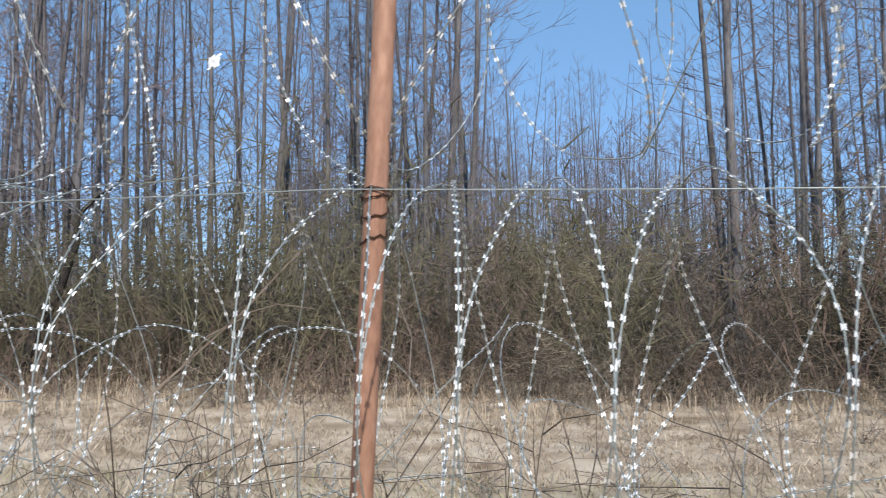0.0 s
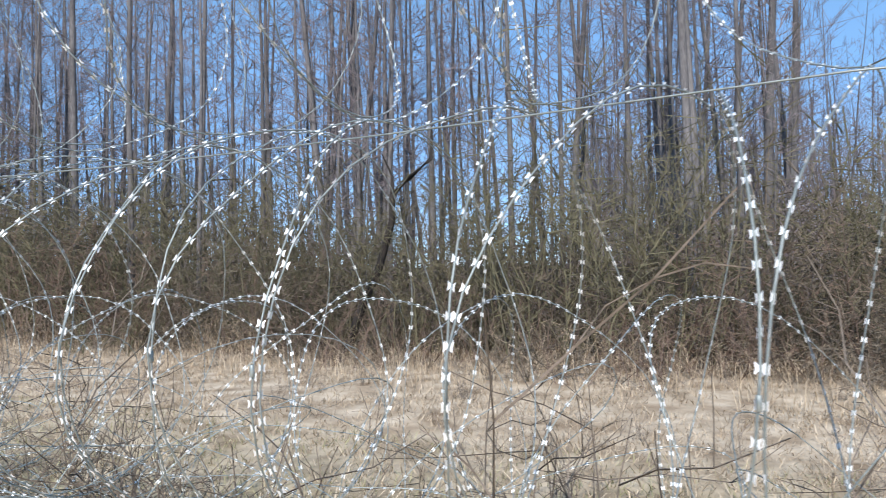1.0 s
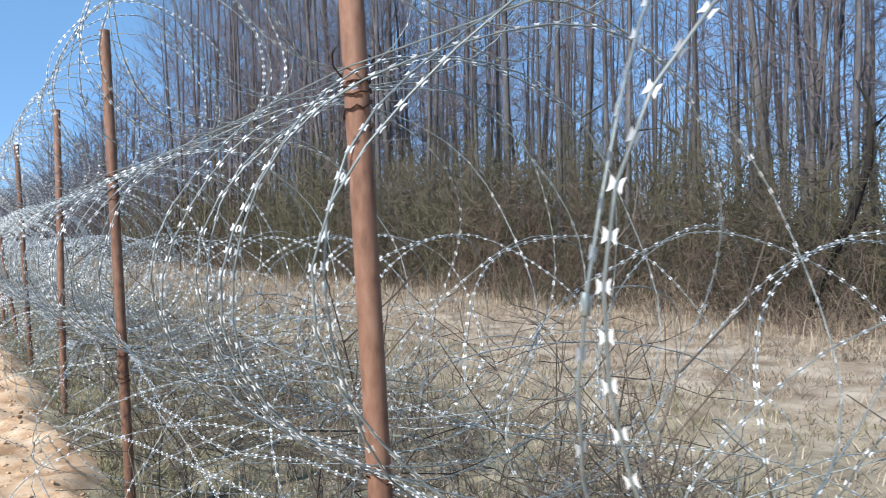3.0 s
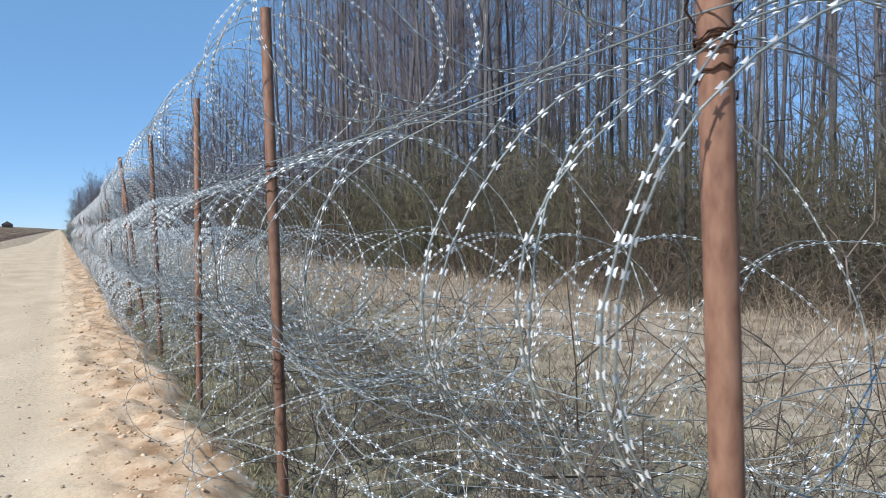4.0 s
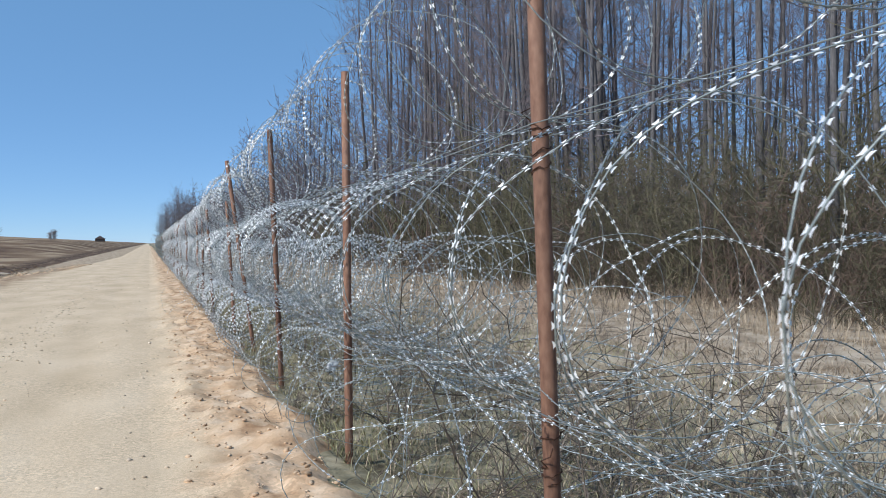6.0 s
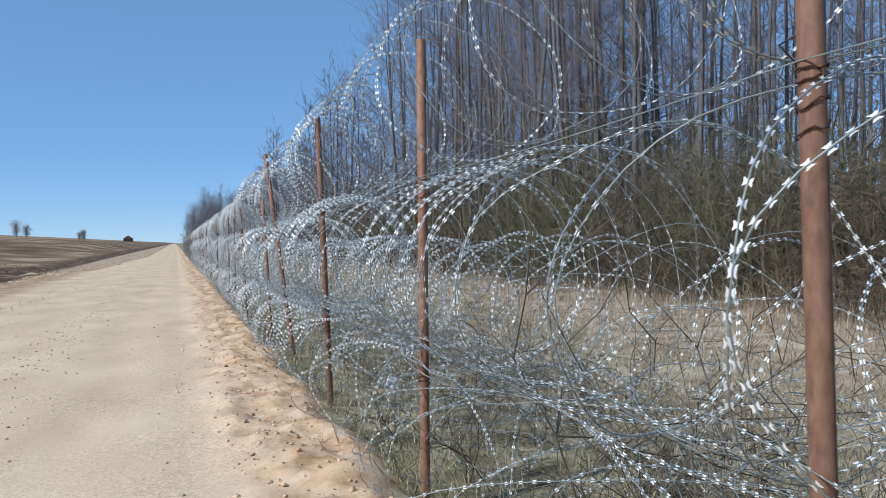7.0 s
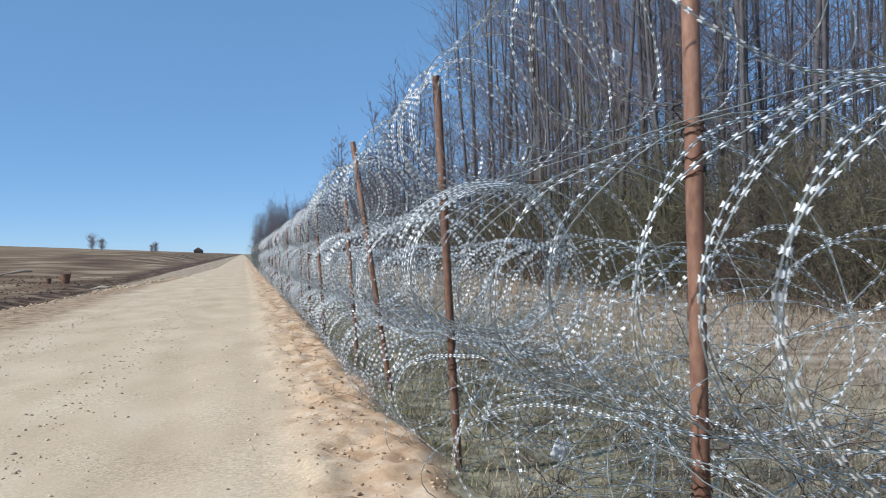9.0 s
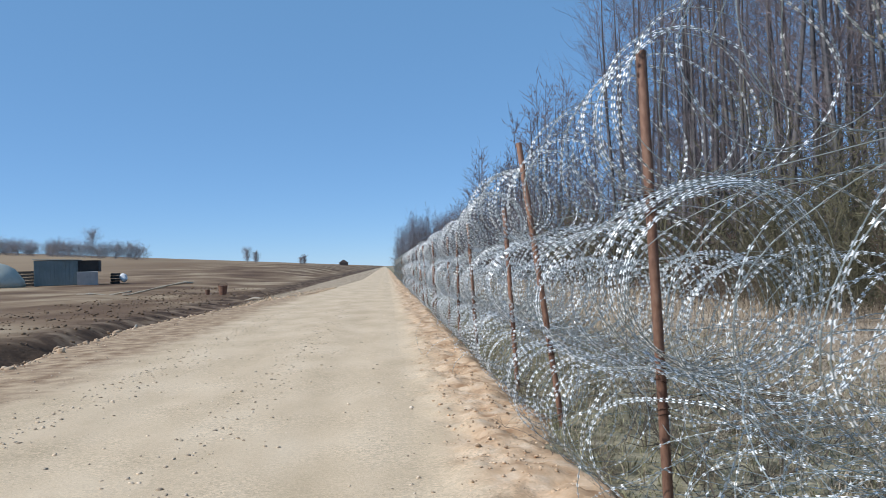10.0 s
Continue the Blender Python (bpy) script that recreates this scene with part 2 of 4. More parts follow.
    c = mix(step(2.8, 7.5, 2.6), c, meadow)
    c = mix(step(10.4, 11.8, 1.2), c, litter)
    l.new(c, b.inputs["Base Color"])
    b.inputs["Roughness"].default_value = 0.97
    b.inputs["Specular IOR Level"].default_value = 0.15
    bp = n.new("ShaderNodeBump")
    bp.inputs["Strength"].default_value, bp.inputs["Distance"].default_value = 0.7, 0.04
    l.new(tex(9, 8), bp.inputs["Height"])
    l.new(bp.outputs[0], b.inputs["Normal"])
    return m


M_GROUND = ground_material()


# ---- mesh helpers ----
def mesh_of(name, verts, faces, material, smooth=False):
    me = bpy.data.meshes.new(name)
    if isinstance(faces, np.ndarray):
        k = faces.shape[1]
        verts = np.asarray(verts, dtype=np.float32)
        me.vertices.add(len(verts))
        me.vertices.foreach_set("co", verts.ravel())
        me.loops.add(faces.size)
        me.loops.foreach_set("vertex_index", faces.astype(np.int32).ravel())
        me.polygons.add(len(faces))
        me.polygons.foreach_set("loop_start", np.arange(0, faces.size, k, dtype=np.int32))
        me.update(calc_edges=True)
    else:
        me.from_pydata([tuple(v) for v in verts], [], faces)
    me.materials.append(material)
    if smooth:
        me.polygons.foreach_set("use_smooth", [True] * len(me.polygons))
    me.validate()
    return me


def part(name, me, parent=None, label=""):
    ob = new(name, me)
    if parent:
        ob.parent = parent
    return tagged(ob, label)


def bm_mesh(name, bm, material, smooth=False):
    me = bpy.data.meshes.new(name)
    bm.to_mesh(me)
    bm.free()
    me.materials.append(material)
    if smooth:
        me.polygons.foreach_set("use_smooth", [True] * len(me.polygons))
    return me


def box(bm, size, m, bevel=0.0):
    r = bmesh.ops.create_cube(bm, size=1.0, matrix=m @ Matrix.Diagonal((*size, 1)))
    if bevel:
        edges = list({e for v in r["verts"] for e in v.link_edges})
        bmesh.ops.bevel(bm, geom=edges, offset=bevel, segments=2, affect="EDGES")


class Tubes:
    """Collects tapered tubes along polylines into one mesh."""

    def __init__(self):
        self.v, self.f = [], []

    def add(self, pts, radii, sides=4):
        base = len(self.v)
        for i, p in enumerate(pts):
            d = (pts[min(i + 1, len(pts) - 1)] - pts[max(i - 1, 0)])
            d = d.normalized() if d.length > 1e-9 else Vector((0, 0, 1))
            a = d.orthogonal().normalized()
            b = d.cross(a)
            for k in range(sides):
                w = 2 * math.pi * k / sides
                self.v.append(p + (a * math.cos(w) + b * math.sin(w)) * radii[i])
        for i in range(len(pts) - 1):
            for k in range(sides):
                q, r = base + i * sides, (k + 1) % sides
                self.f.append((q + k, q + r, q + sides + r, q + sides + k))

    def mesh(self, name, material, smooth=True):
        return mesh_of(name, self.v, self.f, material, smooth)


# ---- the lie of the land ----
def fade(x, a, b):
    t = min(1.0, max(0.0, (x - a) / (b - a)))
    return t * t * (3 - 2 * t)


def land(x, y):
    """Height of the bare ground."""
    z = -0.06 * fade(x, 1.35, 1.9) + 0.05 * fade(x, 9, 13)
    deep = 0.46 * (1 - 0.78 * fade(y, 24, 46)) * (1 + 0.35 * noise.noise(Vector((y * 0.45, 4, 4))))
    bank = 0.35 * noise.noise(Vector((y * 0.7, 6, 2))) + 0.12 * noise.noise(Vector((y * 2.9, 6, 2)))
    z -= 0.06 * fade(-x, 5.0, 5.5) + deep * (fade(-x, 5.6, 6.3) - fade(-x - bank, 6.9, 7.9))
    z += 0.07 * fade(-x, 8, 10) * noise.noise(Vector((x * 0.55, y * 0.30, 1.7)))
    z += (0.9 + 0.062 * max(0.0, -x)) * fade(y, 22, 205) * fade(-x, 5, 18)
    u = 0.04 * fade(x, -8, -6) * noise.noise(Vector((x * 0.9, y * 0.9, 3.1))) + 0.10 * noise.noise(Vector((x * 0.16, y * 0.16, 7.7)))
    return z + u * (fade(x, 1.5, 2.5) + fade(-x, 5.4, 6.5))


def lines(*spans):
    out = []
    for a, b, s in spans:
        k = max(1, round((b - a) / s))
        out += [a + (b - a) * i / k for i in range(k)]
    return out + [spans[-1][1]]


gx = lines((-2500, -400, 300), (-400, -60, 20), (-60, -16, 2), (-16, -4, 0.3), (-4, 1.2, 1.0), (1.2, 6, 0.12), (6, 14, 0.3), (14, 60, 4), (60, 400, 40), (400, 2500, 300))
gy = lines((-1500, -100, 200), (-100, -12, 8), (-12, -2, 0.6), (-2, 22, 0.2), (22, 60, 0.8), (60, 200, 6), (200, 600, 40), (600, 3500, 300))
verts = [(x, y, land(x, y)) for y in gy for x in gx]
nx = len(gx)
faces = np.array([(j * nx + i, j * nx + i + 1, (j + 1) * nx + i + 1, (j + 1) * nx + i) for j in range(len(gy) - 1) for i in range(nx - 1)])
tagged(part("ground", mesh_of("ground", verts, faces, M_GROUND, True)), "dry tan meadow and brown ploughed field", "ground", kind="structure")


def road_edge(y, side):
    w = 0.10 * noise.noise(Vector((y * 0.5, side * 9.0, 0))) + 0.04 * noise.noise(Vector((y * 2.3, side * 5.0, 2)))
    return (0.86 + w) if side > 0 else float(np.interp(y, (10, 22, 30, 37, 44, 52, 93, 440), (-5.2, -5.5, -6.1, -5.5, -5.0, -3.6, -2.3, -2.9))) + 2.2 * w + 0.30 * noise.noise(Vector((y * 1.5, 2, 7))) + 0.16 * noise.noise(Vector((y * 4.7, 2, 7)))


def road_height(x, y, lo, hi):
    e = min(x - lo, hi - x)
    z = 0.012 + 0.02 * fade(e, 0.0, 0.9) - 0.05 * (1 - fade(e, 0, 0.12))
    for track, deep in ((-0.25, 0.014), (-2.1, 0.012)):
        z -= deep * math.exp(-((x - track) / 0.28) ** 2)
    return z + 0.0016 * noise.noise(Vector((x * 0.9, y * 0.4, 0))) + 0.0012 * noise.noise(Vector((x * 6, y * 6, 5)))


ry = lines((-60, -4, 4), (-4, 30, 0.22), (30, 120, 2), (120, 1200, 40))
verts, cols = [], 44
for y in ry:
    lo, hi = road_edge(y, -1), road_edge(y, 1)
    for i in range(cols + 1):
        x = lo + (hi - lo) * i / cols
        verts.append((x, y, road_height(x, y, lo, hi)))
faces = np.array([(j * (cols + 1) + i, j * (cols + 1) + i + 1, (j + 1) * (cols + 1) + i + 1, (j + 1) * (cols + 1) + i) for j in range(len(ry) - 1) for i in range(cols)])
tagged(part("road", mesh_of("road", verts, faces, M_ROAD, True)), "pale sandy gravel road with faint wheel tracks", "road", kind="structure")


def verge_height(x, y, lo, hi):
    e, o = x - lo, hi - x
    lump = noise.fractal(Vector((x * 3.2, y * 2.6, 1)), 1.0, 2.0, 5)
    z = 0.035 + 0.075 * max(-0.35, lump) + 0.03 * noise.noise(Vector((x * 9, y * 9, 4))) + 0.05 * noise.noise(Vector((y * 0.7, 2, 8)))
    return land(x, y) + 0.030 + z * fade(e, 0.12, 0.6) * fade(o, 0, 0.3) - 0.012 * (1 - fade(e, 0, 0.5)) - 0.05 * (1 - fade(o, 0, 0.2))


vy = lines((-20, -4, 1), (-4, 24, 0.07), (24, 60, 0.5), (60, 400, 8))
verts, cols = [], 22
for y in vy:
    lo = road_edge(y, 1) - 0.45
    hi = 1.68 + 0.20 * noise.noise(Vector((y * 0.8, 3, 3))) + 0.16 * noise.noise(Vector((y * 3.1, 3, 3))) + 0.07 * noise.noise(Vector((y * 9, 3, 3)))
    for i in range(cols + 1):
        x = lo + (hi - lo) * i / cols
        verts.append((x, y, verge_height(x, y, lo, hi)))
faces = np.array([(j * (cols + 1) + i, j * (cols + 1) + i + 1, (j + 1) * (cols + 1) + i + 1, (j + 1) * (cols + 1) + i) for j in range(len(vy) - 1) for i in range(cols)])
tagged(part("sand_verge", mesh_of("sand_verge", verts, faces, M_SAND, True)), "lumpy orange sand verge beside the gravel road", "verge", kind="structure")

# ---- fence posts ----
TIE_Z = 1.69
POSTS = [(1.60, -5.6, 0, 0), (1.62, -2.8, 0.01, 0), (1.62, 0.05, 0, 0), (1.63, 2.81, -0.005, -0.05), (1.655, 5.35, -0.042, 0), (1.67, 8.21, -0.027, 0),
         (1.70, 11.01, 0.003, 0.0), (1.708, 13.77, -0.034, -0.012), (1.80, 16.6, -0.125, 0.0), (1.76, 18.7, -0.045, 0.02), (1.68, 21.9, -0.05, -0.02)]
rp = random.Random(5)
POSTS += [(1.66 + rp.uniform(-0.06, 0.06), 24.9 + 2.8 * i, rp.uniform(-0.08, 0.03), rp.uniform(-0.03, 0.03)) for i in range(30)]


def tube_mesh(name, r, wall, h, material):
    bm = bmesh.new()
    rings, seg = [], 16
    levels = [(r, -0.4), (r, 0.5), (r, 1.2), (r, h - 0.003), (r - 0.002, h), (r - wall, h), (r - wall, h - 0.3)]
    for rad, z in levels:
        rings.append([bm.verts.new((rad * math.cos(2 * math.pi * k / seg), rad * math.sin(2 * math.pi * k / seg), z)) for k in range(seg)])
    for a, b in zip(rings, rings[1:]):
        for k in range(seg):
            bm.faces.new((a[k], a[(k + 1) % seg], b[(k + 1) % seg], b[k]))
    bm.faces.new(rings[-1])
    return bm_mesh(name, bm, material, True)


def wrap_mesh(name, r, turns, rise, tail, seed):
    q, t = random.Random(seed), Tubes()
    pts = []
    for i in range(turns * 14 + 1):
        w = 2 * math.pi * i / 14
        pts.append(Vector(((r + 0.004) * math.cos(w), (r + 0.004) * math.sin(w), rise * i / (turns * 14) + q.uniform(-0.007, 0.007))))
    end = pts[-1]
    pts += [end + Vector((math.cos(q.uniform(0, 6)) * tail * k / 3, math.sin(q.uniform(0, 6)) * tail * k / 3, 0.02 * k)) for k in (1, 2, 3)]
    t.add(pts, [0.0022] * len(pts), 5)
    return t.mesh(name, M_TIE)


post_tube = tube_mesh("tube", 0.026, 0.004, 2.55, M_RUST)
short_tube = tube_mesh("tube", 0.026, 0.004, 2.12, M_RUST)
wraps = [wrap_mesh("tie_wire", 0.026, n, rise, tail, s) for s, (n, rise, tail) in enumerate(((2, 0.035, 0.05), (2, 0.10, 0.03), (1, 0.02, 0.07), (2, 0.05, 0.05)))]
for i, (x, y, lx, ly) in enumerate(POSTS):
    base = new("fence_post")
    base.matrix_world = pose(x, y, -0.11, -math.degrees(ly), math.degrees(lx), 0)
    tagged(base, "rusty brown steel tube fence post with dark tie wire" if abs(lx) < 0.1 else "leaning rusty brown steel tube fence post", "fence post", "posts of the razor wire fence")
    part("tube", post_tube if y < 18 else short_tube, base)
    if y < 30:
        for k, z in enumerate((TIE_Z + 0.09, TIE_Z - 0.02, 0.88, 0.72)):
            t = part("tie_wire", wraps[k], base, "dark rusty tie wire wound round the tube")
            t.location = (0, 0, z + rp.uniform(-0.03, 0.03))
            t.rotation_euler = (0, 0, rp.uniform(0, 6))

# ---- razor wire ----
class Coil:
    """One tier of concertina wire: turns clipped to their neighbours, drawn out unevenly along the fence."""

    def __init__(self, stations, centre, radius, squash, seed, wobble=0.05, clips=1.5, phase=0.0, sag=((0, 0), (1, 0)), sway=((0, 0), (1, 0)), loose=0.5, tangle=0.0, lean=1.0):
        self.tangle = tangle
        self.loose = loose
        self.sag, self.sway = np.array(sag, float), np.array(sway, float)
        self.s = np.array(stations, float)
        self.c, self.r, self.q, self.k, self.ph = centre, radius, squash, clips, phase
        g = np.random.RandomState(seed)
        n = len(stations) + 4
        self.jr = g.normal(0, wobble, n)
        self.jx = g.normal(0, wobble * radius * 0.8, n)
        self.jz = g.normal(0, wobble * radius * 0.7, n)
        self.ja = g.normal(0, 0.22, n)
        # bunches of turns lean, swell and slump together
        k = np.arange(0, n + 7, 6)
        self.k6 = k
        self.tx, self.tz = g.normal(0, 0.13 * lean, len(k)), g.normal(0, 0.10 * lean, len(k))
        self.br = g.normal(0, 1.3 * wobble, len(k))
        self.bz = g.normal(0, 0.035, len(k))
        self.bx = g.normal(0, 0.04, len(k))
        self.fr = g.uniform(0, 6.28, 12)
        self.t1, self.t2 = g.normal(0, 0.05 * lean, n), g.normal(0, 0.05 * lean, n)

    def at(self, phi):
        n = np.arange(len(self.s))
        th = 2 * np.pi * phi
        y0 = np.interp(phi, n, self.s)
        p = np.interp(phi + 0.5, n, self.s) - np.interp(phi - 0.5, n, self.s)
        m = np.arange(len(self.jr))
        jr, jx, jz, ja = (np.interp(phi, m, j) for j in (self.jr, self.jx, self.jz, self.ja))
        r = self.r * (1 + jr + 0.03 * np.sin(3 * th + self.fr[0]) + 0.02 * np.sin(5.3 * th + self.fr[1]))
        y = y0 + np.where(y0 < 11.2, 0.49, np.where(p > 0.155, 0.46, 0.22)) * p * (1 + np.where(y0 < 11.2, 0.08, 0.35) * ja) * np.sin(self.k * th + self.ph)
        tx, tz, br, bz, bx = (np.interp(phi, self.k6, j) for j in (self.tx, self.tz, self.br, self.bz, self.bx))
        free = np.clip((y0 - 9.5) / 4.0, self.loose, 1.0)
        r = r * (1 + br * free)
        free = (free + max(0.0, self.loose - 1)) * np.interp(y0, (15, 18), (1, 0.85))
        t1, t2 = np.interp(phi, m, self.t1), np.interp(phi, m, self.t2)
        loosely = np.clip((y0 - 10.5) / 3.0, 0, 1) * np.interp(y0, (15, 18), (1, 0.35))
        y = y + loosely * r * (t1 * np.cos(th) + t2 * np.sin(th))
        y = y + free * r * (tx * np.cos(th) + tz * np.sin(th))
        jx, jz = jx + bx * free, jz + bz * free
        if self.tangle:
            w = [sum(np.sin(2 * np.pi * f * phi + self.fr[3 * k + i]) for i, f in enumerate((0.37, 0.83, 1.41))) * self.tangle for k in range(3)]
            jx, y, jz = jx + w[0], y + 1.6 * w[1], jz + 0.5 * w[2]
        # the wire is tied up at each post and slumps between them
        slump = np.clip((y0 - 16.6) / 3.0, 0, 1) * (0.5 - 0.5 * np.cos(2 * np.pi * (y0 - 16.6) / 2.8))
        jz = jz - 0.15 * self.r * slump
        r = r * (1 - 0.10 * slump)
        x = self.c[0] + jx + np.interp(y0, self.sway[:, 0], self.sway[:, 1]) + r * np.cos(th)
        z = self.c[1] + jz + np.interp(y0, self.sag[:, 0], self.sag[:, 1]) + r * self.q * np.sin(th)
        return np.stack([x, y, z], -1)

    def span(self, a, b):
        n = np.arange(len(self.s))
        return np.interp(a, self.s, n), np.interp(b, self.s, n)


def wire_tube(pts, r, sides):
    d = np.gradient(pts, axis=0)
    d /= np.linalg.norm(d, axis=1, keepdims=True) + 1e-9
    up = np.array([0.13, 0.97, 0.2])
    a = np.cross(d, up)
    a /= np.linalg.norm(a, axis=1, keepdims=True) + 1e-9
    b = np.cross(d, a)
    w = 2 * np.pi * np.arange(sides) / sides
    v = pts[:, None] + r * (a[:, None] * np.cos(w)[None, :, None] + b[:, None] * np.sin(w)[None, :, None])
    n = len(pts)
    i, k = np.meshgrid(np.arange(n - 1), np.arange(sides), indexing="ij")
    q, r2 = i * sides, (k + 1) % sides
    f = np.stack([q + k, q + r2, q + sides + r2, q + sides + k], -1).reshape(-1, 4)
    return v.reshape(-1, 3), f


def resample(pts, step):
    s = np.concatenate([[0], np.cumsum(np.linalg.norm(np.diff(pts, axis=0), axis=1))])
    u = np.arange(0, s[-1], step)
    return np.stack([np.interp(u, s, pts[:, k]) for k in range(3)], -1)


def blades(pts, step, size, g):
    """Bow-tie blades along the wire, each a pair of flaring points."""
    p = resample(pts, step)
    d = np.gradient(p, axis=0)
    d /= np.linalg.norm(d, axis=1, keepdims=True) + 1e-9
    a = np.cross(d, np.array([0.13, 0.97, 0.2]))
    a /= np.linalg.norm(a, axis=1, keepdims=True) + 1e-9
    b = np.cross(d, a)
    # the tape twists slowly along its length
    w = np.interp(np.arange(len(p)), np.linspace(0, len(p), max(2, len(p) // 34)), g.normal(0.6, 0.75, max(2, len(p) // 34))) + g.normal(0, 0.25, len(p))
    side = a * np.cos(w)[:, None] + b * np.sin(w)[:, None]
    s, o = size, np.cross(d, side) * size * 0.30
    tip, notch, root = side * s * 0.74, side * s * 0.62, side * s * 0.20
    along, waist = d * s * 0.98, d * s * 0.42
    cor = [root - waist, root + waist, tip + along + o, notch + d * s * 0.08 + o, tip - along + o,
           -root - waist, -root + waist, -tip + along - o, -notch + d * s * 0.08 - o, -tip - along - o]
    v = np.stack([p + c for c in cor], 1).reshape(-1, 3)
    n = np.arange(len(p))[:, None] * 10
    f = np.concatenate([n + np.array([q]) for q in ((0, 1, 2, 3), (0, 3, 4, 0), (6, 5, 9, 8), (6, 8, 7, 6))])
    return v, f


def blade_mesh(name, v, f):
    # each blade half: a quad and a triangle, kept as triangles
    t = np.concatenate([f[:, (0, 1, 2)], f[:, (0, 2, 3)]])
    keep = (t[:, 0] != t[:, 1]) & (t[:, 1] != t[:, 2]) & (t[:, 0] != t[:, 2])
    return mesh_of(name, v, t[keep], M_BARB)


def hang_coil(coil, a, b, label, near, seed):
    g = np.random.RandomState(seed)
    p0, p1 = coil.span(a, b)
    seg = {0: 36, 1: 20, 2: 12}[near]
    phi = np.linspace(p0, p1, max(8, int((p1 - p0) * seg)))
    pts = coil.at(phi)
    ob = new("razor_wire_coil")
    ob.location = (float(pts[0, 0]), a, 0)
    pts = pts - np.array(ob.location)
    tagged(ob, label, "razor wire", "coils of the razor wire fence")
    v, f = wire_tube(pts, {0: 0.0018 if b < 7 else 0.0021, 1: 0.0021 if b < 31 else 0.0036, 2: 0.010}[near], {0: 4, 1: 3, 2: 3}[near])
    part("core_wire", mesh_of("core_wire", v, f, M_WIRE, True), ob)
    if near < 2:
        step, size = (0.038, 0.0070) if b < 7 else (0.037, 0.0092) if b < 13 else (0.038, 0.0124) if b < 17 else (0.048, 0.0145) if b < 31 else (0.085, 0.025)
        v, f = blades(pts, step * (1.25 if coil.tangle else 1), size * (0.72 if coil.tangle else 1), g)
        tagged(part("razor_tape", blade_mesh("razor_tape", v, f), ob, "bow-tie razor blades with their glint painted near-white"), kind="stuff")
    return ob


def graded(start, *runs):
    """Stations of turns: runs of (end, spacing) with uneven spacing."""
    g = np.random.RandomState(int(start * 10) % 97 + len(runs))
    out, y = [], start
    for end, gap in runs:
        left, bunch = 0, 1.0
        while y < end:
            if left <= 0:
                left, bunch = g.randint(5, 13), float(g.choice((0.5, 0.7, 0.9, 1.2, 1.8))) if gap < 0.2 else 1.0
            left -= 1
            out.append(y)
            y += gap * bunch * float(np.clip(g.normal(1, 0.22), 0.5, 1.6))
    return out


# the middle tier: where its turns meet on the road side, then closer packed
MEET = [-5.0, -4.4, -3.8, -3.1, -2.5, -1.9, -1.3, -0.7, -0.1, 0.5, 0.95, 1.42, 1.89, 2.25, 2.51, 2.68, 2.91, 3.27, 3.57, 3.79, 4.00, 4.34, 4.79, 5.17, 5.37, 5.61, 6.33, 6.87, 7.41, 7.98, 8.58, 9.20, 9.52, 9.80, 10.06, 10.26, 10.55, 11.00, 11.50, 11.95, 12.42, 12.85]
mid = []
for a, b in zip(MEET, MEET[1:]):
    mid += [a, (a + b) / 2]
mid += graded(13.0, (13.45, 0.055), (16, 0.125), (30, 0.15), (60, 0.34), (125, 0.8))
top = graded(-5.0, (4.4, 0.26), (8.5, 0.27), (11.2, 0.28), (13.2, 0.24), (13.7, 0.10), (16.2, 0.21), (22, 0.10), (30, 0.14), (60, 0.34), (125, 0.8))
low = graded(-5.1, (8.3, 2.0), (9.5, 0.24), (13.6, 0.75), (30, 0.14), (60, 0.36), (125, 0.8))
back = graded(-5.2, (11, 0.31), (14.6, 0.24), (30, 0.15), (60, 0.6), (125, 1.2))
heap = graded(-5.3, (3.2, 0.3), (5, 0.2), (9, 0.15), (14, 0.16), (30, 0.4), (60, 0.5), (125, 0.8))
pile = graded(-1.3, (3.4, 0.4), (5, 0.22), (15, 0.20), (30, 0.4), (60, 0.8), (125, 1.0))
TIERS = [
    (Coil(mid, (1.75, 1.31), 0.49, 0.88, 11, 0.02, phase=0.0, loose=0.1, sag=((5, 0), (9.5, -0.06), (14.5, -0.07), (17, -0.13), (23, -0.15), (60, -0.2))), "galvanised razor wire coil hung round the posts at chest height"),
    (Coil(top, (1.78, 2.17), 0.415, 1.0, 12, 0.05, phase=1.2, sag=((11.5, 0), (13.8, -0.03), (15, -0.13), (16.8, -0.27), (19.5, -0.12), (23, -0.32), (30, -0.33), (60, -0.4))), "galvanised razor wire coil crowning the fence posts"),
    (Coil(low, (1.70, 0.40), 0.33, 1.05, 13, 0.06, phase=0.4, lean=0.5, sway=((6, -0.15), (9.5, -0.12), (14, -0.07), (18, -0.05), (30, 0.0))), "sagging razor wire coil along the sand verge"),
    (Coil(back, (2.70, 0.91), 0.46, 1.0, 14, 0.04, phase=2.0), "razor wire coil standing behind the posts in dry grass"),
    (Coil(heap, (2.22, 0.30), 0.60, 0.50, 15, 0.26, phase=0.9, loose=1.2, tangle=0.10), "tangled flattened razor wire coil heaped in the weeds"),
    (Coil(pile, (2.38, 0.78), 0.46, 0.62, 16, 0.30, phase=2.6, loose=1.4, tangle=0.13), "slumped razor wire coil lying on the tangle behind the posts"),
]
for k, (coil, label) in enumerate(TIERS):
    for a, b, near in ((-4.8, 6.6, 0), (6.6, 12.6, 0), (12.6, 16.4, 0), (16.4, 30, 1), (30, 60, 1), (60, 120, 2)):
        hang_coil(coil, a, b, label, near, 100 + k * 7 + int(a) % 5)

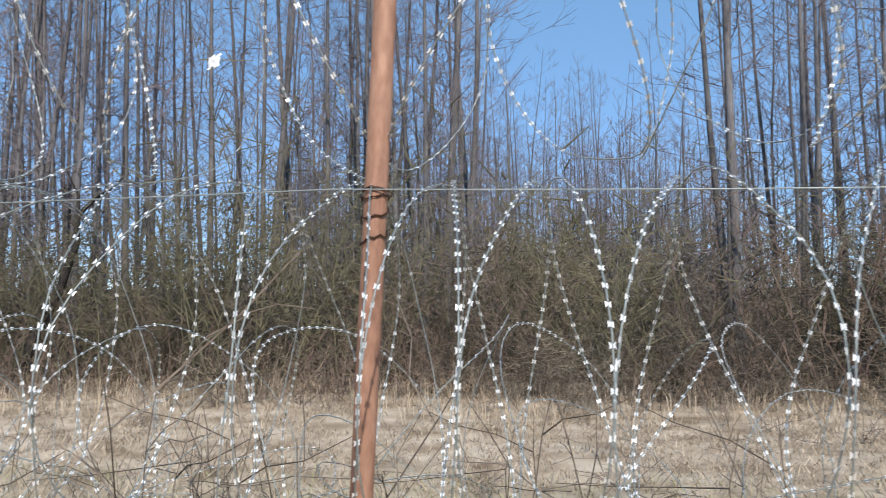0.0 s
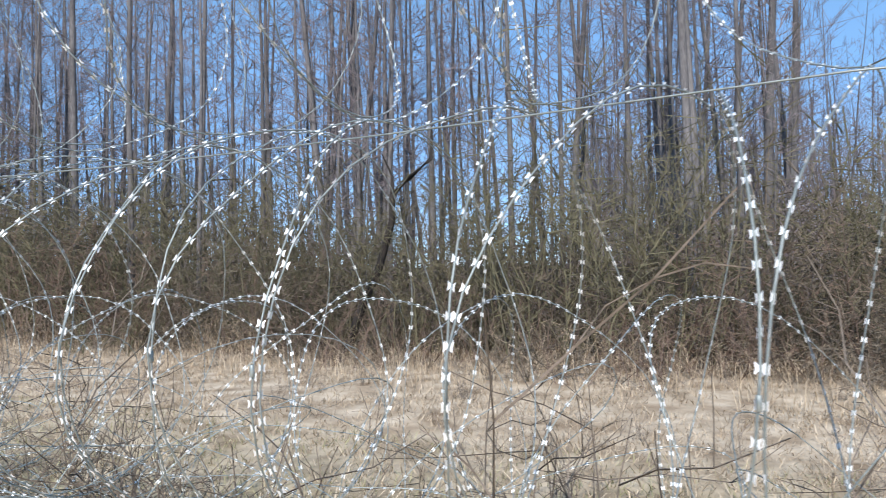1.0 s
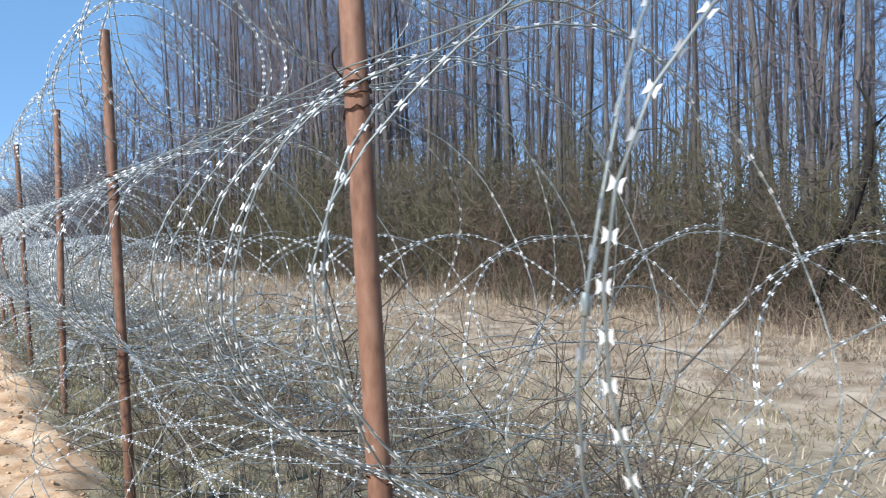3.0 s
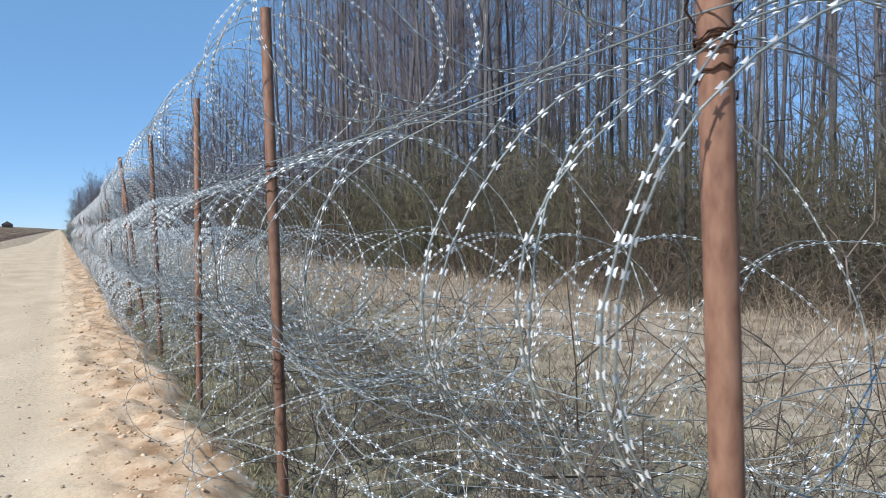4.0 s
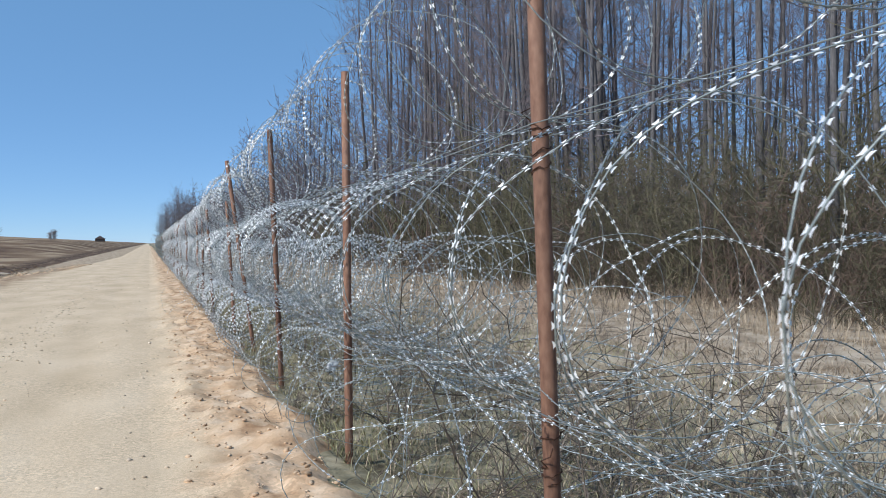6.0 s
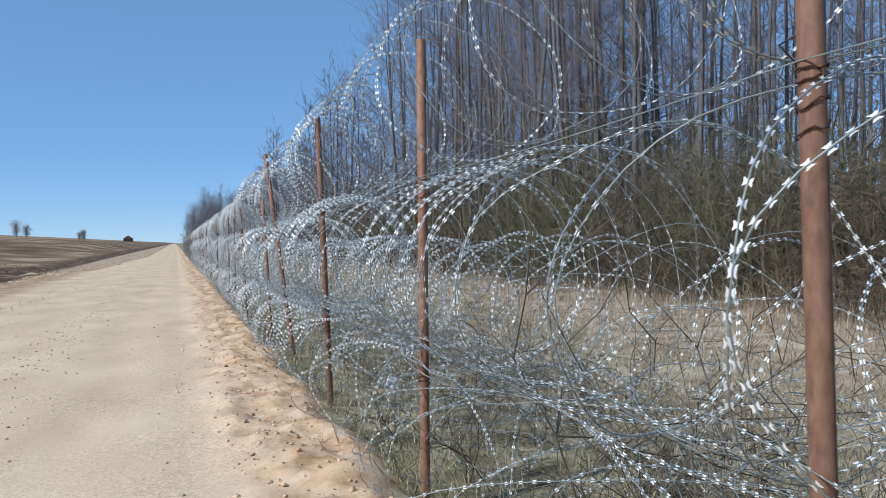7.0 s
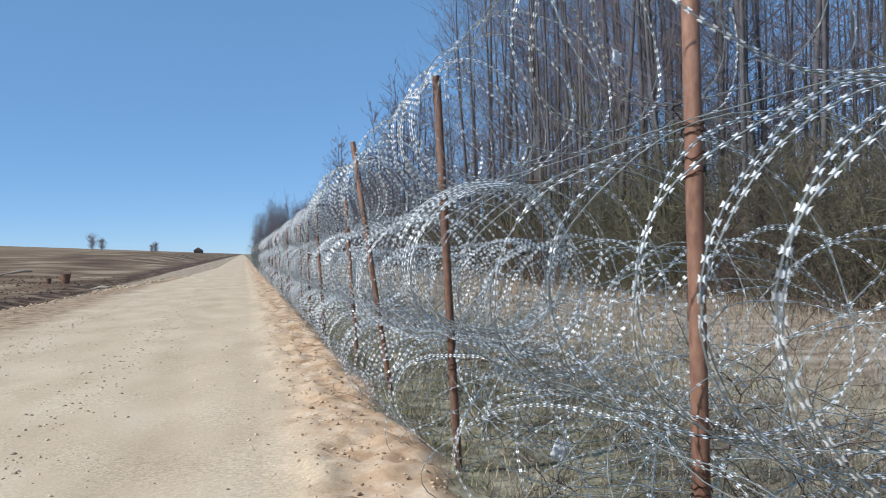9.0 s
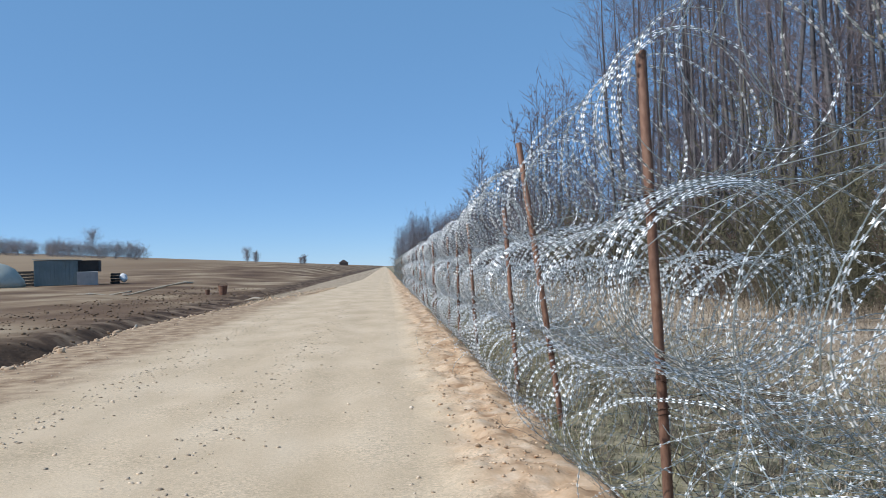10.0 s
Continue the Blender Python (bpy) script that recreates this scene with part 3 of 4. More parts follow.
def hang_strand(x, z, a, b, seed, label):
    """A pulled-out strand that runs along the fence where two coils touch, weaving round its neighbours."""
    g = np.random.RandomState(seed)
    y = np.arange(a, b, 0.03)
    f = g.uniform(0, 6.28, 6)
    wx = x + 0.085 * np.sin(1.9 * y + f[0]) + 0.03 * np.sin(4.3 * y + f[1]) + 0.012 * np.sin(11 * y + f[2])
    wz = z + 0.070 * np.sin(1.5 * y + f[3]) + 0.022 * np.sin(3.7 * y + f[4]) + 0.010 * np.sin(9 * y + f[5])
    pts = np.stack([wx, y, wz], -1)
    ob = new("razor_wire_strand")
    ob.location = tuple(float(v) for v in pts[0])
    pts = pts - pts[0]
    tagged(ob, label, "razor wire", "strands along the razor wire fence")
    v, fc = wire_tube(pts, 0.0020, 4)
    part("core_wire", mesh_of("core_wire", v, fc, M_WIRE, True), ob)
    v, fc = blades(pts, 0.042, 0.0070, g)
    tagged(part("razor_tape", blade_mesh("razor_tape", v, fc), ob, "bow-tie razor blades with their glint painted near-white"), kind="stuff")


for k in range(3):
    hang_strand(1.56 + 0.03 * (k % 3), 0.86 - 0.025 * (k % 2), 3.4 + 0.5 * k, 16 - 0.4 * k, 400 + k, "pulled-out razor wire strand running along the foot of the chest-high coil")
for k in range(2):
    hang_strand(2.45 + 0.05 * k, 0.72 - 0.03 * k, 1.0 + 0.7 * k, 14 - 0.8 * k, 420 + k, "slack razor wire strand lying over the tangle behind the posts")

# steel clips that pinch neighbouring turns together
clip = Tubes()
clip.add([Vector((0, 0, -0.009)), Vector((0, 0, -0.008)), Vector((0, 0, 0.008)), Vector((0, 0, 0.009))], [0.002, 0.0034, 0.0034, 0.002], 8)
clip = clip.mesh("clip", M_WIRE)
mid_coils = [o for o in bpy.data.objects if o.name.startswith("razor_wire_coil")][:3]
for i, y in enumerate(MEET[12:-1]):
    p = TIERS[0][0].at(np.array([2 * (12 + i) + 0.5]))[0]
    owner = mid_coils[0] if y < 6.6 else mid_coils[1] if y < 12.6 else mid_coils[2]
    c = part("clip", clip, owner, "pinched steel clip")
    c.location = Vector(p) - owner.location

# tension wires from post to post
for (xa, ya, la, _), (xb, yb, lb, _) in zip(POSTS[:14], POSTS[1:15]):
    for z, r in ((TIE_Z + 0.02, 0.0018),):
        t = Tubes()
        p, q = Vector((xa + la * z - 0.03, ya, z)), Vector((xb + lb * z - 0.03, yb, z))
        t.add([p.lerp(q, i / 10) - Vector((0, 0, 0.02 * math.sin(math.pi * i / 10))) for i in range(11)], [r] * 11, 5)
        tagged(part("tension_wire", t.mesh("tension_wire", M_WIRE)), "straight galvanised tension wire tied from post to post", "wire", "tension wires")

# ---- woods ----
def wander(p, d, length, steps, q, curl, lift=0.0):
    """A crooked line of points that starts at p along d."""
    pts = [p.copy()]
    for i in range(steps):
        d = (d + Vector((q.gauss(0, curl), q.gauss(0, curl), q.gauss(0, curl) + lift))).normalized()
        p = p + d * (length / steps)
        pts.append(p.copy())
    return pts


def make_tree(seed, height, girth, bare, spread, twigs, limbs=44, fine=3, thick=1.0, bends=2):
    """A bare broadleaf tree: a tall straight trunk, short spreading limbs and a crown of fine twigs."""
    q = random.Random(seed)
    trunk, crown = Tubes(), Tubes()
    line = wander(Vector((0, 0, -0.3)), Vector((q.gauss(0, 0.018), q.gauss(0, 0.018), 1)), height, 12, q, 0.02, 0.05)
    rad = [girth * (1.25 if i == 0 else 1.0) * (1 - 0.93 * (i / 12) ** 0.9) for i in range(13)]
    trunk.add(line, rad, 8 if fine else 5)
    for k in range(limbs):
        u = bare + (0.98 - bare) * (k + q.random()) / limbs
        f = u * 12
        i = min(11, int(f))
        p = line[i].lerp(line[i + 1], f - i)
        a = q.uniform(0, 2 * math.pi)
        v = (u - bare) / (1 - bare)
        d = Vector((math.cos(a), math.sin(a), q.uniform(0.0, 0.55) + 0.7 * v)).normalized()
        # widest a third of the way up the crown, rounded off above
        length = spread * (0.35 + 0.65 * math.sin(math.pi * min(1.0, 0.2 + 0.8 * v) ** 0.8)) * q.uniform(0.55, 1.15)
        limb = wander(p, d, length, bends + 1, q, 0.2, 0.09)
        r0 = max(0.007, rad[i] * q.uniform(0.10, 0.24))
        n = len(limb) - 1
        (trunk if r0 > 0.03 else crown).add(limb, [r0 * (1 - 0.75 * j / n) for j in range(n + 1)], 3)
        for s in range(twigs):
            w = q.uniform(0.15, 0.98) * n
            j = min(n - 1, int(w))
            p2 = limb[j].lerp(limb[j + 1], w - j)
            d2 = ((limb[j + 1] - limb[j]).normalized() + Vector((q.gauss(0, 0.5), q.gauss(0, 0.5), q.gauss(0.3, 0.4)))).normalized()
            l2 = length * q.uniform(0.2, 0.5)
            t = wander(p2, d2, l2, bends, q, 0.2, 0.08)
            crown.add(t, [0.006 * thick * (1 - 0.65 * j / bends) for j in range(bends + 1)], 3)
            for s2 in range(fine):
                p3 = t[q.choice((0, 1))].lerp(t[-1], q.uniform(0, 0.6))
                d3 = (d2 + Vector((q.gauss(0, 0.5), q.gauss(0, 0.5), q.gauss(0.25, 0.35)))).normalized()
                crown.add([p3, p3 + d3 * l2 * q.uniform(0.3, 0.7)], [0.004 * thick, 0.002 * thick], 3)
    return trunk.mesh("trunk", M_BARK), crown.mesh("crown", M_TWIG, False)


KINDS = [(15.5, 0.10, 0.36, 2.4), (17.5, 0.125, 0.38, 2.8), (14.0, 0.075, 0.34, 2.0), (16.5, 0.09, 0.42, 2.2), (13.5, 0.085, 0.14, 2.9),
         (15.5, 0.125, 0.16, 3.6), (14.0, 0.095, 0.18, 3.2), (9.0, 0.036, 0.12, 1.6)]
KINDS += [(15.0, 0.085, 0.16, 2.6), (16.5, 0.11, 0.20, 2.9), (13.5, 0.07, 0.14, 2.4), (17.0, 0.10, 0.22, 2.6), (8.5, 0.035, 0.1, 1.5)]
# round-crowned trees of the wood's far edge
KINDS += [(12.2, 0.11, 0.08, 2.9), (11.0, 0.10, 0.07, 2.6), (13.2, 0.12, 0.10, 3.1)]
woods = []
for s, (h, g, b, w) in enumerate(KINDS):
    root = tagged(new("tree"), "tall bare grey-brown broadleaf tree at the wood's edge" if h > 10 else "slender bare sapling at the wood's edge", "tree", "trees of the bare wood")
    near = s < 8
    a, c = make_tree(40 + s, h, g, b, w, 5, 48 if near else (32 if s < 13 else 46), 2 if near else 0, 1.0 if near else (1.6 if s < 13 else 3.0), 2 if near else 1)
    part("trunk", a, root)
    tagged(part("crown", c, root, "leafless crown of fine brown twigs"), kind="stuff")
    woods.append(root)
qt = random.Random(77)
used = [False] * len(woods)


def joined(name, items, label, category):
    """Many copies of parts, joined into one mesh of kind stuff for each material."""
    by = {}
    for me, m in items:
        by.setdefault(me.materials[0], []).append((me, m))
    for mat, group in by.items():
        vs, fs, off = [], [], 0
        for me, m in group:
            co = np.empty(len(me.vertices) * 3, dtype=np.float32)
            me.vertices.foreach_get("co", co)
            r = np.array(m)
            vs.append(co.reshape(-1, 3) @ r[:3, :3].T + r[:3, 3])
            ix = np.empty(len(me.loops), dtype=np.int32)
            me.loops.foreach_get("vertex_index", ix)
            fs.append(ix.reshape(-1, 4) + off)
            off += len(me.vertices)
        tagged(part(name, mesh_of(name, np.concatenate(vs), np.concatenate(fs), mat)), label, category, kind="stuff")


def gap_in_wood(x, y):
    """The opening through which the sky shows, seen from the start of the walk."""
    u = (y - 2.36) / (x + 0.06)
    return -0.175 - 0.7 / x < u < 0.06 + 0.45 / x and x < 33


spots, mass = [], []


def try_plant(x, y, kinds, apart, single, size=1.0):
    if gap_in_wood(x, y) or any(abs(x - a) < apart and abs(y - b) < apart for a, b in spots):
        return
    spots.append((x, y))
    k = qt.choice(kinds)
    s = size * qt.uniform(0.88, 1.12)
    m = Matrix.Translation((x, y, land(x, y) - 0.1)) @ Euler((qt.gauss(0, 0.016), qt.gauss(0, 0.016), qt.uniform(0, 6.28))).to_matrix().to_4x4() @ Matrix.Diagonal((s, s, s, 1))
    if not single:
        mass.extend((c.data, m) for c in woods[k].children)
    elif used[k]:
        copy_thing(woods[k], m)
    else:
        woods[k].matrix_basis, used[k] = m, True


for i in range(200):
    y = qt.uniform(-18, 44)
    if 7 < y < 20 and qt.random() < 0.35:
        continue
    try_plant(13 + 6 * qt.random(), y, (0, 0, 1, 2, 2, 3) if y < 26 else (0, 1, 3, 4, 5, 6), 0.95, True, 1.0 + 0.1 * fade(y, 20, 40))
for i in range(80):
    try_plant(12.9 + 2.6 * qt.random(), qt.uniform(27, 53), (4, 5, 6), 0.8, True, 1.15)
for i in range(430):
    x = qt.uniform(34, 54)
    try_plant(x, 2.36 + x * qt.uniform(-0.26, 0.34), (8, 9, 10, 11, 13, 14), 0.65, False, 0.72)
for k in (7, 8, 9, 10, 11, 12, 13, 14, 15):
    try_plant(14.4 + k * 0.1, 10.6 + k * 0.3 if k < 13 else 5 + k * 3, (k,), 0.1, True)
for i in range(390):
    y = qt.uniform(-18, 46)
    if qt.random() < 0.85 or not 5 < y < 34:
        try_plant(18 + 13 * qt.random(), y, range(8, 12), 0.9, False)
for i in range(230):
    try_plant(13.5 + 12 * qt.random(), qt.uniform(-18, 53), (12,), 0.4, False, 0.8)
for i in range(110):
    try_plant(13.0 + 7 * qt.random(), qt.uniform(36, 54), (8, 9, 10, 11), 0.8, False, 1.1)
# past the tall stand the wood thins to groups of lower trees, and comes close to the fence far off
GROUPS = ((44, 55, 13.2, 20, 1.3, 90), (56, 69, 13.5, 22, 0.62, 55), (71, 80, 12.6, 19, 1.22, 22), (82, 103, 13.4, 22, 0.75, 70), (104, 124, 12.4, 20, 1.2, 45),
          (126, 200, 12.6, 22, 0.95, 130), (204, 250, 3.2, 21, 1.12, 150))
for y0, y1, x0, x1, size, count in GROUPS:
    for i in range(count):
        x = x0 + (x1 - x0) * qt.random() ** (1.3 if y0 < 200 else 1.0)
        try_plant(x, qt.uniform(y0, y1), (13, 14, 15), 0.9, False, size * (0.72 + 0.28 * fade(x, 3, 9)))
joined("far_woods", mass, "bare grey-brown woods receding along the fence", "woods")


# ---- scrub along the wood's foot ----
def make_bush(seed, height, stems, spread, fine, material, thick=1.0):
    q = random.Random(seed)
    t, u = Tubes(), Tubes()
    for k in range(stems):
        a, r = q.uniform(0, 2 * math.pi), spread * math.sqrt(q.random())
        p = Vector((r * math.cos(a), r * math.sin(a), -0.05))
        d = Vector((q.gauss(0, 0.30), q.gauss(0, 0.30), 1)).normalized()
        h = height * q.uniform(0.45, 1.1)
        line = wander(p, d, h, 4, q, 0.15, 0.02)
        r0 = q.uniform(0.004, 0.009) * thick
        t.add(line, [r0 * (1 - 0.75 * j / 4) for j in range(5)], 3)
        for s in range(fine):
            w = q.uniform(0.3, 4)
            j = min(3, int(w))
            p2 = line[j].lerp(line[j + 1], w - j)
            d2 = Vector((q.gauss(0, 0.7), q.gauss(0, 0.7), q.uniform(0.0, 1.1))).normalized()
            u.add([p2, p2 + d2 * h * q.uniform(0.05, 0.18)], [0.0050 * thick, 0.0026 * thick], 3)
    return t.mesh("stem_mass", material, False), u.mesh("twig_mass", material, False)


BUSHES = []
SCRUB = {M_SCRUB: "leafless brown thicket shrub at the wood's foot", M_TWIG: "tall bare dark shrub among the trees", M_REED: "leafless reddish-brown shrub at the meadow's edge",
         M_OLIVE: "leafless olive-brown shrub at the wood's foot", M_PALE: "clump of pale dead stems at the meadow's edge"}
for s, (h, n, w, f, m) in enumerate(((3.4, 26, 0.9, 26, M_SCRUB), (2.5, 28, 1.0, 24, M_OLIVE), (4.4, 22, 0.9, 28, M_TWIG), (2.0, 32, 1.1, 18, M_REED), (3.0, 26, 0.9, 26, M_OLIVE), (1.3, 36, 0.8, 8, M_PALE), (2.8, 28, 1.0, 24, M_SCRUB))):
    b = tagged(new("shrub"), SCRUB[m], "shrub", "shrubs along the wood's foot")
    for nm, me in zip(("stem_mass", "twig_mass"), make_bush(60 + s, h, n, w, f, m)):
        tagged(part(nm, me, b), kind="stuff")
    BUSHES.append([b, False, make_bush(80 + s, h, 15, w * 1.25, 8, m, 3.6)])
thicket = []
HEIGHTS = (3.4, 2.5, 4.0, 2.2, 3.0, 2.0, 2.8)


def put_bush(k, x, y, single):
    tall = (3.2 + 1.1 * fade(y, 9, 24)) * (1.0 if x > 11.7 else 0.5) * (1 + 0.3 * noise.noise(Vector((x * 0.2, y * 0.25, 5))))
    sz = tall / HEIGHTS[k] * (qt.uniform(0.7, 1.1) if qt.random() < 0.88 else 1.25)
    m = Matrix.Translation((x, y, land(x, y))) @ Euler((0, 0, qt.uniform(0, 6.28))).to_matrix().to_4x4() @ Matrix.Diagonal((max(1.0, sz ** 0.7), max(1.0, sz ** 0.7), sz, 1))
    b = BUSHES[k]
    if not single:
        thicket.extend((me, m) for me in b[2])
    elif b[1]:
        copy_thing(b[0], m)
    else:
        b[0].matrix_basis, b[1] = m, True


y = -15.0
while y < 60:
    for x0, kinds in ((11.0, (1, 3, 5, 5, 6)), (12.1, (0, 1, 4, 3, 6)), (13.0, (0, 4, 4, 6, 1)), (14.1, (0, 2, 4, 6)), (16.0, (2, 0, 4)), (19.0, (2, 2, 0))):
        if qt.random() < 0.9:
            put_bush(qt.choice(kinds), x0 + qt.uniform(-0.7, 0.7), y + qt.uniform(-0.5, 0.5), x0 < 14.5 and y < 36)
    y += 0.8 if y < 34 else 1.5
for i in range(60):
    put_bush(qt.choice((0, 2, 4)), 12 + 3 * qt.random(), 60 + 200 * qt.random() ** 1.4, False)
for i in range(190):
    x = qt.uniform(17, 44)
    put_bush(qt.choice((0, 2, 2, 4, 6)), x, 2.36 + x * qt.uniform(-0.19, 0.2), False)
joined("thicket", thicket, "leafless brown thicket deeper in the wood", "thicket")


# a crooked dead trunk that leans out of the thicket
dead = Tubes()
stub = [Vector((0, 0, -0.1)), Vector((-0.05, -0.35, 0.7)), Vector((0.0, -0.75, 1.5)), Vector((0.05, -1.0, 2.3)), Vector((0.0, -1.05, 2.75)), Vector((0.1, -1.35, 3.05)), Vector((0.15, -1.75, 3.35)), Vector((0.1, -1.8, 3.9))]
dead.add(stub, [0.085, 0.08, 0.07, 0.062, 0.055, 0.045, 0.035, 0.015], 7)
dead.add([stub[4], Vector((0.1, -1.0, 3.1)), Vector((0.0, -0.85, 3.5))], [0.04, 0.025, 0.01], 5)
dead_tree = tagged(part("dead_tree", dead.mesh("dead_tree", M_DEAD)), "dark crooked dead trunk leaning out of the thicket", "dead tree")
dead_tree.location = (12.0, 11.05, land(12.0, 11.05))


# ---- grass ----
def tufts(name, count, xs, ys, height, width, material, label, seed, bias=1.0, lean=0.75):
    g = np.random.RandomState(seed)
    x = xs[0] + (xs[1] - xs[0]) * g.rand(count) ** bias
    y = ys[0] + (ys[1] - ys[0]) * g.rand(count)
    # clumped
    keep = np.array([noise.noise(Vector((a * 0.8, b * 0.8, seed))) + 0.55 * noise.noise(Vector((a * 2.6, b * 2.6, seed + 3))) for a, b in zip(x, y)]) > g.uniform(-0.6, 0.25, count)
    x, y = x[keep], y[keep]
    n = len(x)
    z = np.array([land(a, b) for a, b in zip(x, y)]) - 0.01
    h = height * g.uniform(0.45, 1.2, n)
    a, t = g.uniform(0, 6.283, n), g.normal(0, lean, (n, 2))
    w = width * g.uniform(0.6, 1.3, n)
    base = np.stack([x, y, z], -1)
    side = np.stack([np.cos(a) * w, np.sin(a) * w, 0 * a], -1)
    midp = base + np.stack([t[:, 0] * h * 0.3, t[:, 1] * h * 0.3, h * 0.6], -1)
    tip = base + np.stack([t[:, 0] * h * 0.9, t[:, 1] * h * 0.9, h * (1 - 0.25 * np.abs(t).sum(1).clip(0, 2))], -1)
    v = np.stack([base - side, base + side, midp - side * 0.7, midp + side * 0.7, tip], 1).reshape(-1, 3)
    k = np.arange(n)[:, None] * 5
    f = np.concatenate([k + np.array([q]) for q in ((0, 1, 3), (0, 3, 2), (2, 3, 4))])
    tagged(part(name, mesh_of(name, v, f, material)), label, "grass", kind="stuff")


tufts("dry_grass", 120000, (3.0, 12.4), (-7, 26), 0.12, 0.0045, M_GRASS, "bleached dry meadow grass lying in clumps", 21, 1.0, 1.3)
tufts("dry_grass", 30000, (3.0, 12.6), (26, 70), 0.22, 0.012, M_GRASS, "bleached dry meadow grass lying in clumps", 22)
tufts("tall_dry_grass", 9000, (8.8, 11.8), (-10, 40), 0.36, 0.005, M_GRASS, "tall dry grass along the foot of the scrub", 23, 1.0, 0.25)
tufts("green_grass", 34000, (1.66, 6.5), (-4, 24), 0.13, 0.004, M_GREEN, "sparse green and brown grass under the razor wire", 24, 1.5, 1.1)
tufts("straw", 9000, (1.7, 4.6), (-4, 24), 0.26, 0.003, M_GRASS, "pale straw stalks under the razor wire", 25, 1.0, 0.6)
tufts("ditch_grass", 2600, (-6.2, -5.0), (8, 60), 0.12, 0.007, M_GRASS, "dry grass on the lip of the ditch", 26)


# ---- dead weeds between the coils ----
def make_weed(seed, height, stems):
    q = random.Random(seed)
    t, u = Tubes(), Tubes()
    for k in range(stems):
        line = wander(Vector((q.gauss(0, 0.06), q.gauss(0, 0.06), -0.05)), Vector((q.gauss(0, 0.4), q.gauss(0, 0.4), 1)).normalized(), height * q.uniform(0.6, 1.1), 6, q, 0.22)
        t.add(line, [0.0034 * (1 - 0.7 * j / 6) for j in range(7)], 4)
        for s in range(7):
            j = q.randint(1, 5)
            d = Vector((q.gauss(0, 0.8), q.gauss(0, 0.8), q.uniform(0.1, 1.0))).normalized()
            b = wander(line[j], d, height * q.uniform(0.12, 0.4), 3, q, 0.3)
            u.add(b, [0.0021, 0.0018, 0.0015, 0.001], 3)
            for _ in range(2):
                d2 = (d + Vector((q.gauss(0, 0.7), q.gauss(0, 0.7), q.gauss(0, 0.5)))).normalized()
                u.add(wander(b[q.choice((1, 2))], d2, height * q.uniform(0.05, 0.14), 2, q, 0.3), [0.0013, 0.001, 0.0008], 3)
    return t.mesh("stalk", M_WEED, False), u.mesh("side_growth", M_WEED, False)


WEEDS = []
for s, (h, n) in enumerate(((0.75, 3), (0.95, 2), (0.55, 4), (1.1, 2), (0.65, 3))):
    w = tagged(new("dead_weed"), "dry brown branching weed among the razor wire", "weed", "dead weeds along the fence")
    for nm, me in zip(("stalk", "side_growth"), make_weed(90 + s, h, n)):
        tagged(part(nm, me, w), kind="stuff" if nm == "side_growth" else "")
    WEEDS.append([w, False])
weed_mass = []
for i in range(46):
    k = qt.randrange(len(WEEDS))
    x, y, s = qt.uniform(1.42, 1.80), qt.uniform(6.5, 24), qt.uniform(0.35, 0.75)
    m = Matrix.Translation((x, y, land(x, y) + 0.03)) @ Euler((qt.gauss(0, 0.2), qt.gauss(0, 0.2), qt.uniform(0, 6.28))).to_matrix().to_4x4() @ Matrix.Diagonal((s, s, s, 1))
    copy_thing(WEEDS[k][0], m)
for i in range(400):
    k = qt.randrange(len(WEEDS))
    near = i < 190
    x = qt.uniform(1.85, 3.9) if near else qt.uniform(2.6, 11.0)
    y = qt.choice((qt.uniform(-1.5, 19), qt.uniform(2.5, 10))) if near else qt.uniform(-4, 26)
    s = qt.uniform(0.8, 1.45) if near else qt.uniform(0.5, 1.2)
    m = Matrix.Translation((x, y, land(x, y))) @ Euler((0, 0, qt.uniform(0, 6.28))).to_matrix().to_4x4() @ Matrix.Diagonal((s, s, s, 1))
    if not near:
        weed_mass.extend((c.data, m) for c in WEEDS[k][0].children)
    elif WEEDS[k][1]:
        copy_thing(WEEDS[k][0], m)
    else:
        WEEDS[k][0].matrix_basis, WEEDS[k][1] = m, True
joined("meadow_weeds", weed_mass, "dry brown weeds scattered over the meadow", "weeds")


# ---- clods and stones ----
def rubble(name, count, place, size, material, label, seed, flat=0.6):
    q = random.Random(seed)
    vs, fs = [], []
    bm = bmesh.new()
    bmesh.ops.create_icosphere(bm, subdivisions=1, radius=1)
    unit = [v.co.copy() for v in bm.verts]
    tris = [[v.index for v in f.verts] for f in bm.faces]
    bm.free()
    for i in range(count):
        x, y, z = place(q)
        r = size * (0.35 + 0.9 * q.random() ** 3)
        m = Euler((q.gauss(0, 0.3), q.gauss(0, 0.3), q.uniform(0, 6.28))).to_matrix()
        o = len(vs)
        sx, sy = q.uniform(0.7, 1.4), q.uniform(0.7, 1.3)
        for u in unit:
            w = m @ Vector((u.x * sx, u.y * sy, u.z * flat)) * r * q.uniform(0.78, 1.15)
            vs.append((x + w.x, y + w.y, z + w.z + r * flat * 0.35))
        fs += [[o + a for a in t] for t in tris]
    tagged(part(name, mesh_of(name, vs, np.array(fs), material)), label, "stones", kind="stuff")


def on_verge(q):
    x, y = 0.7 + 0.9 * q.random() ** 0.7, q.uniform(2, 26)
    return x, y, verge_height(x, y, road_edge(y, 1) - 0.45, 1.6)


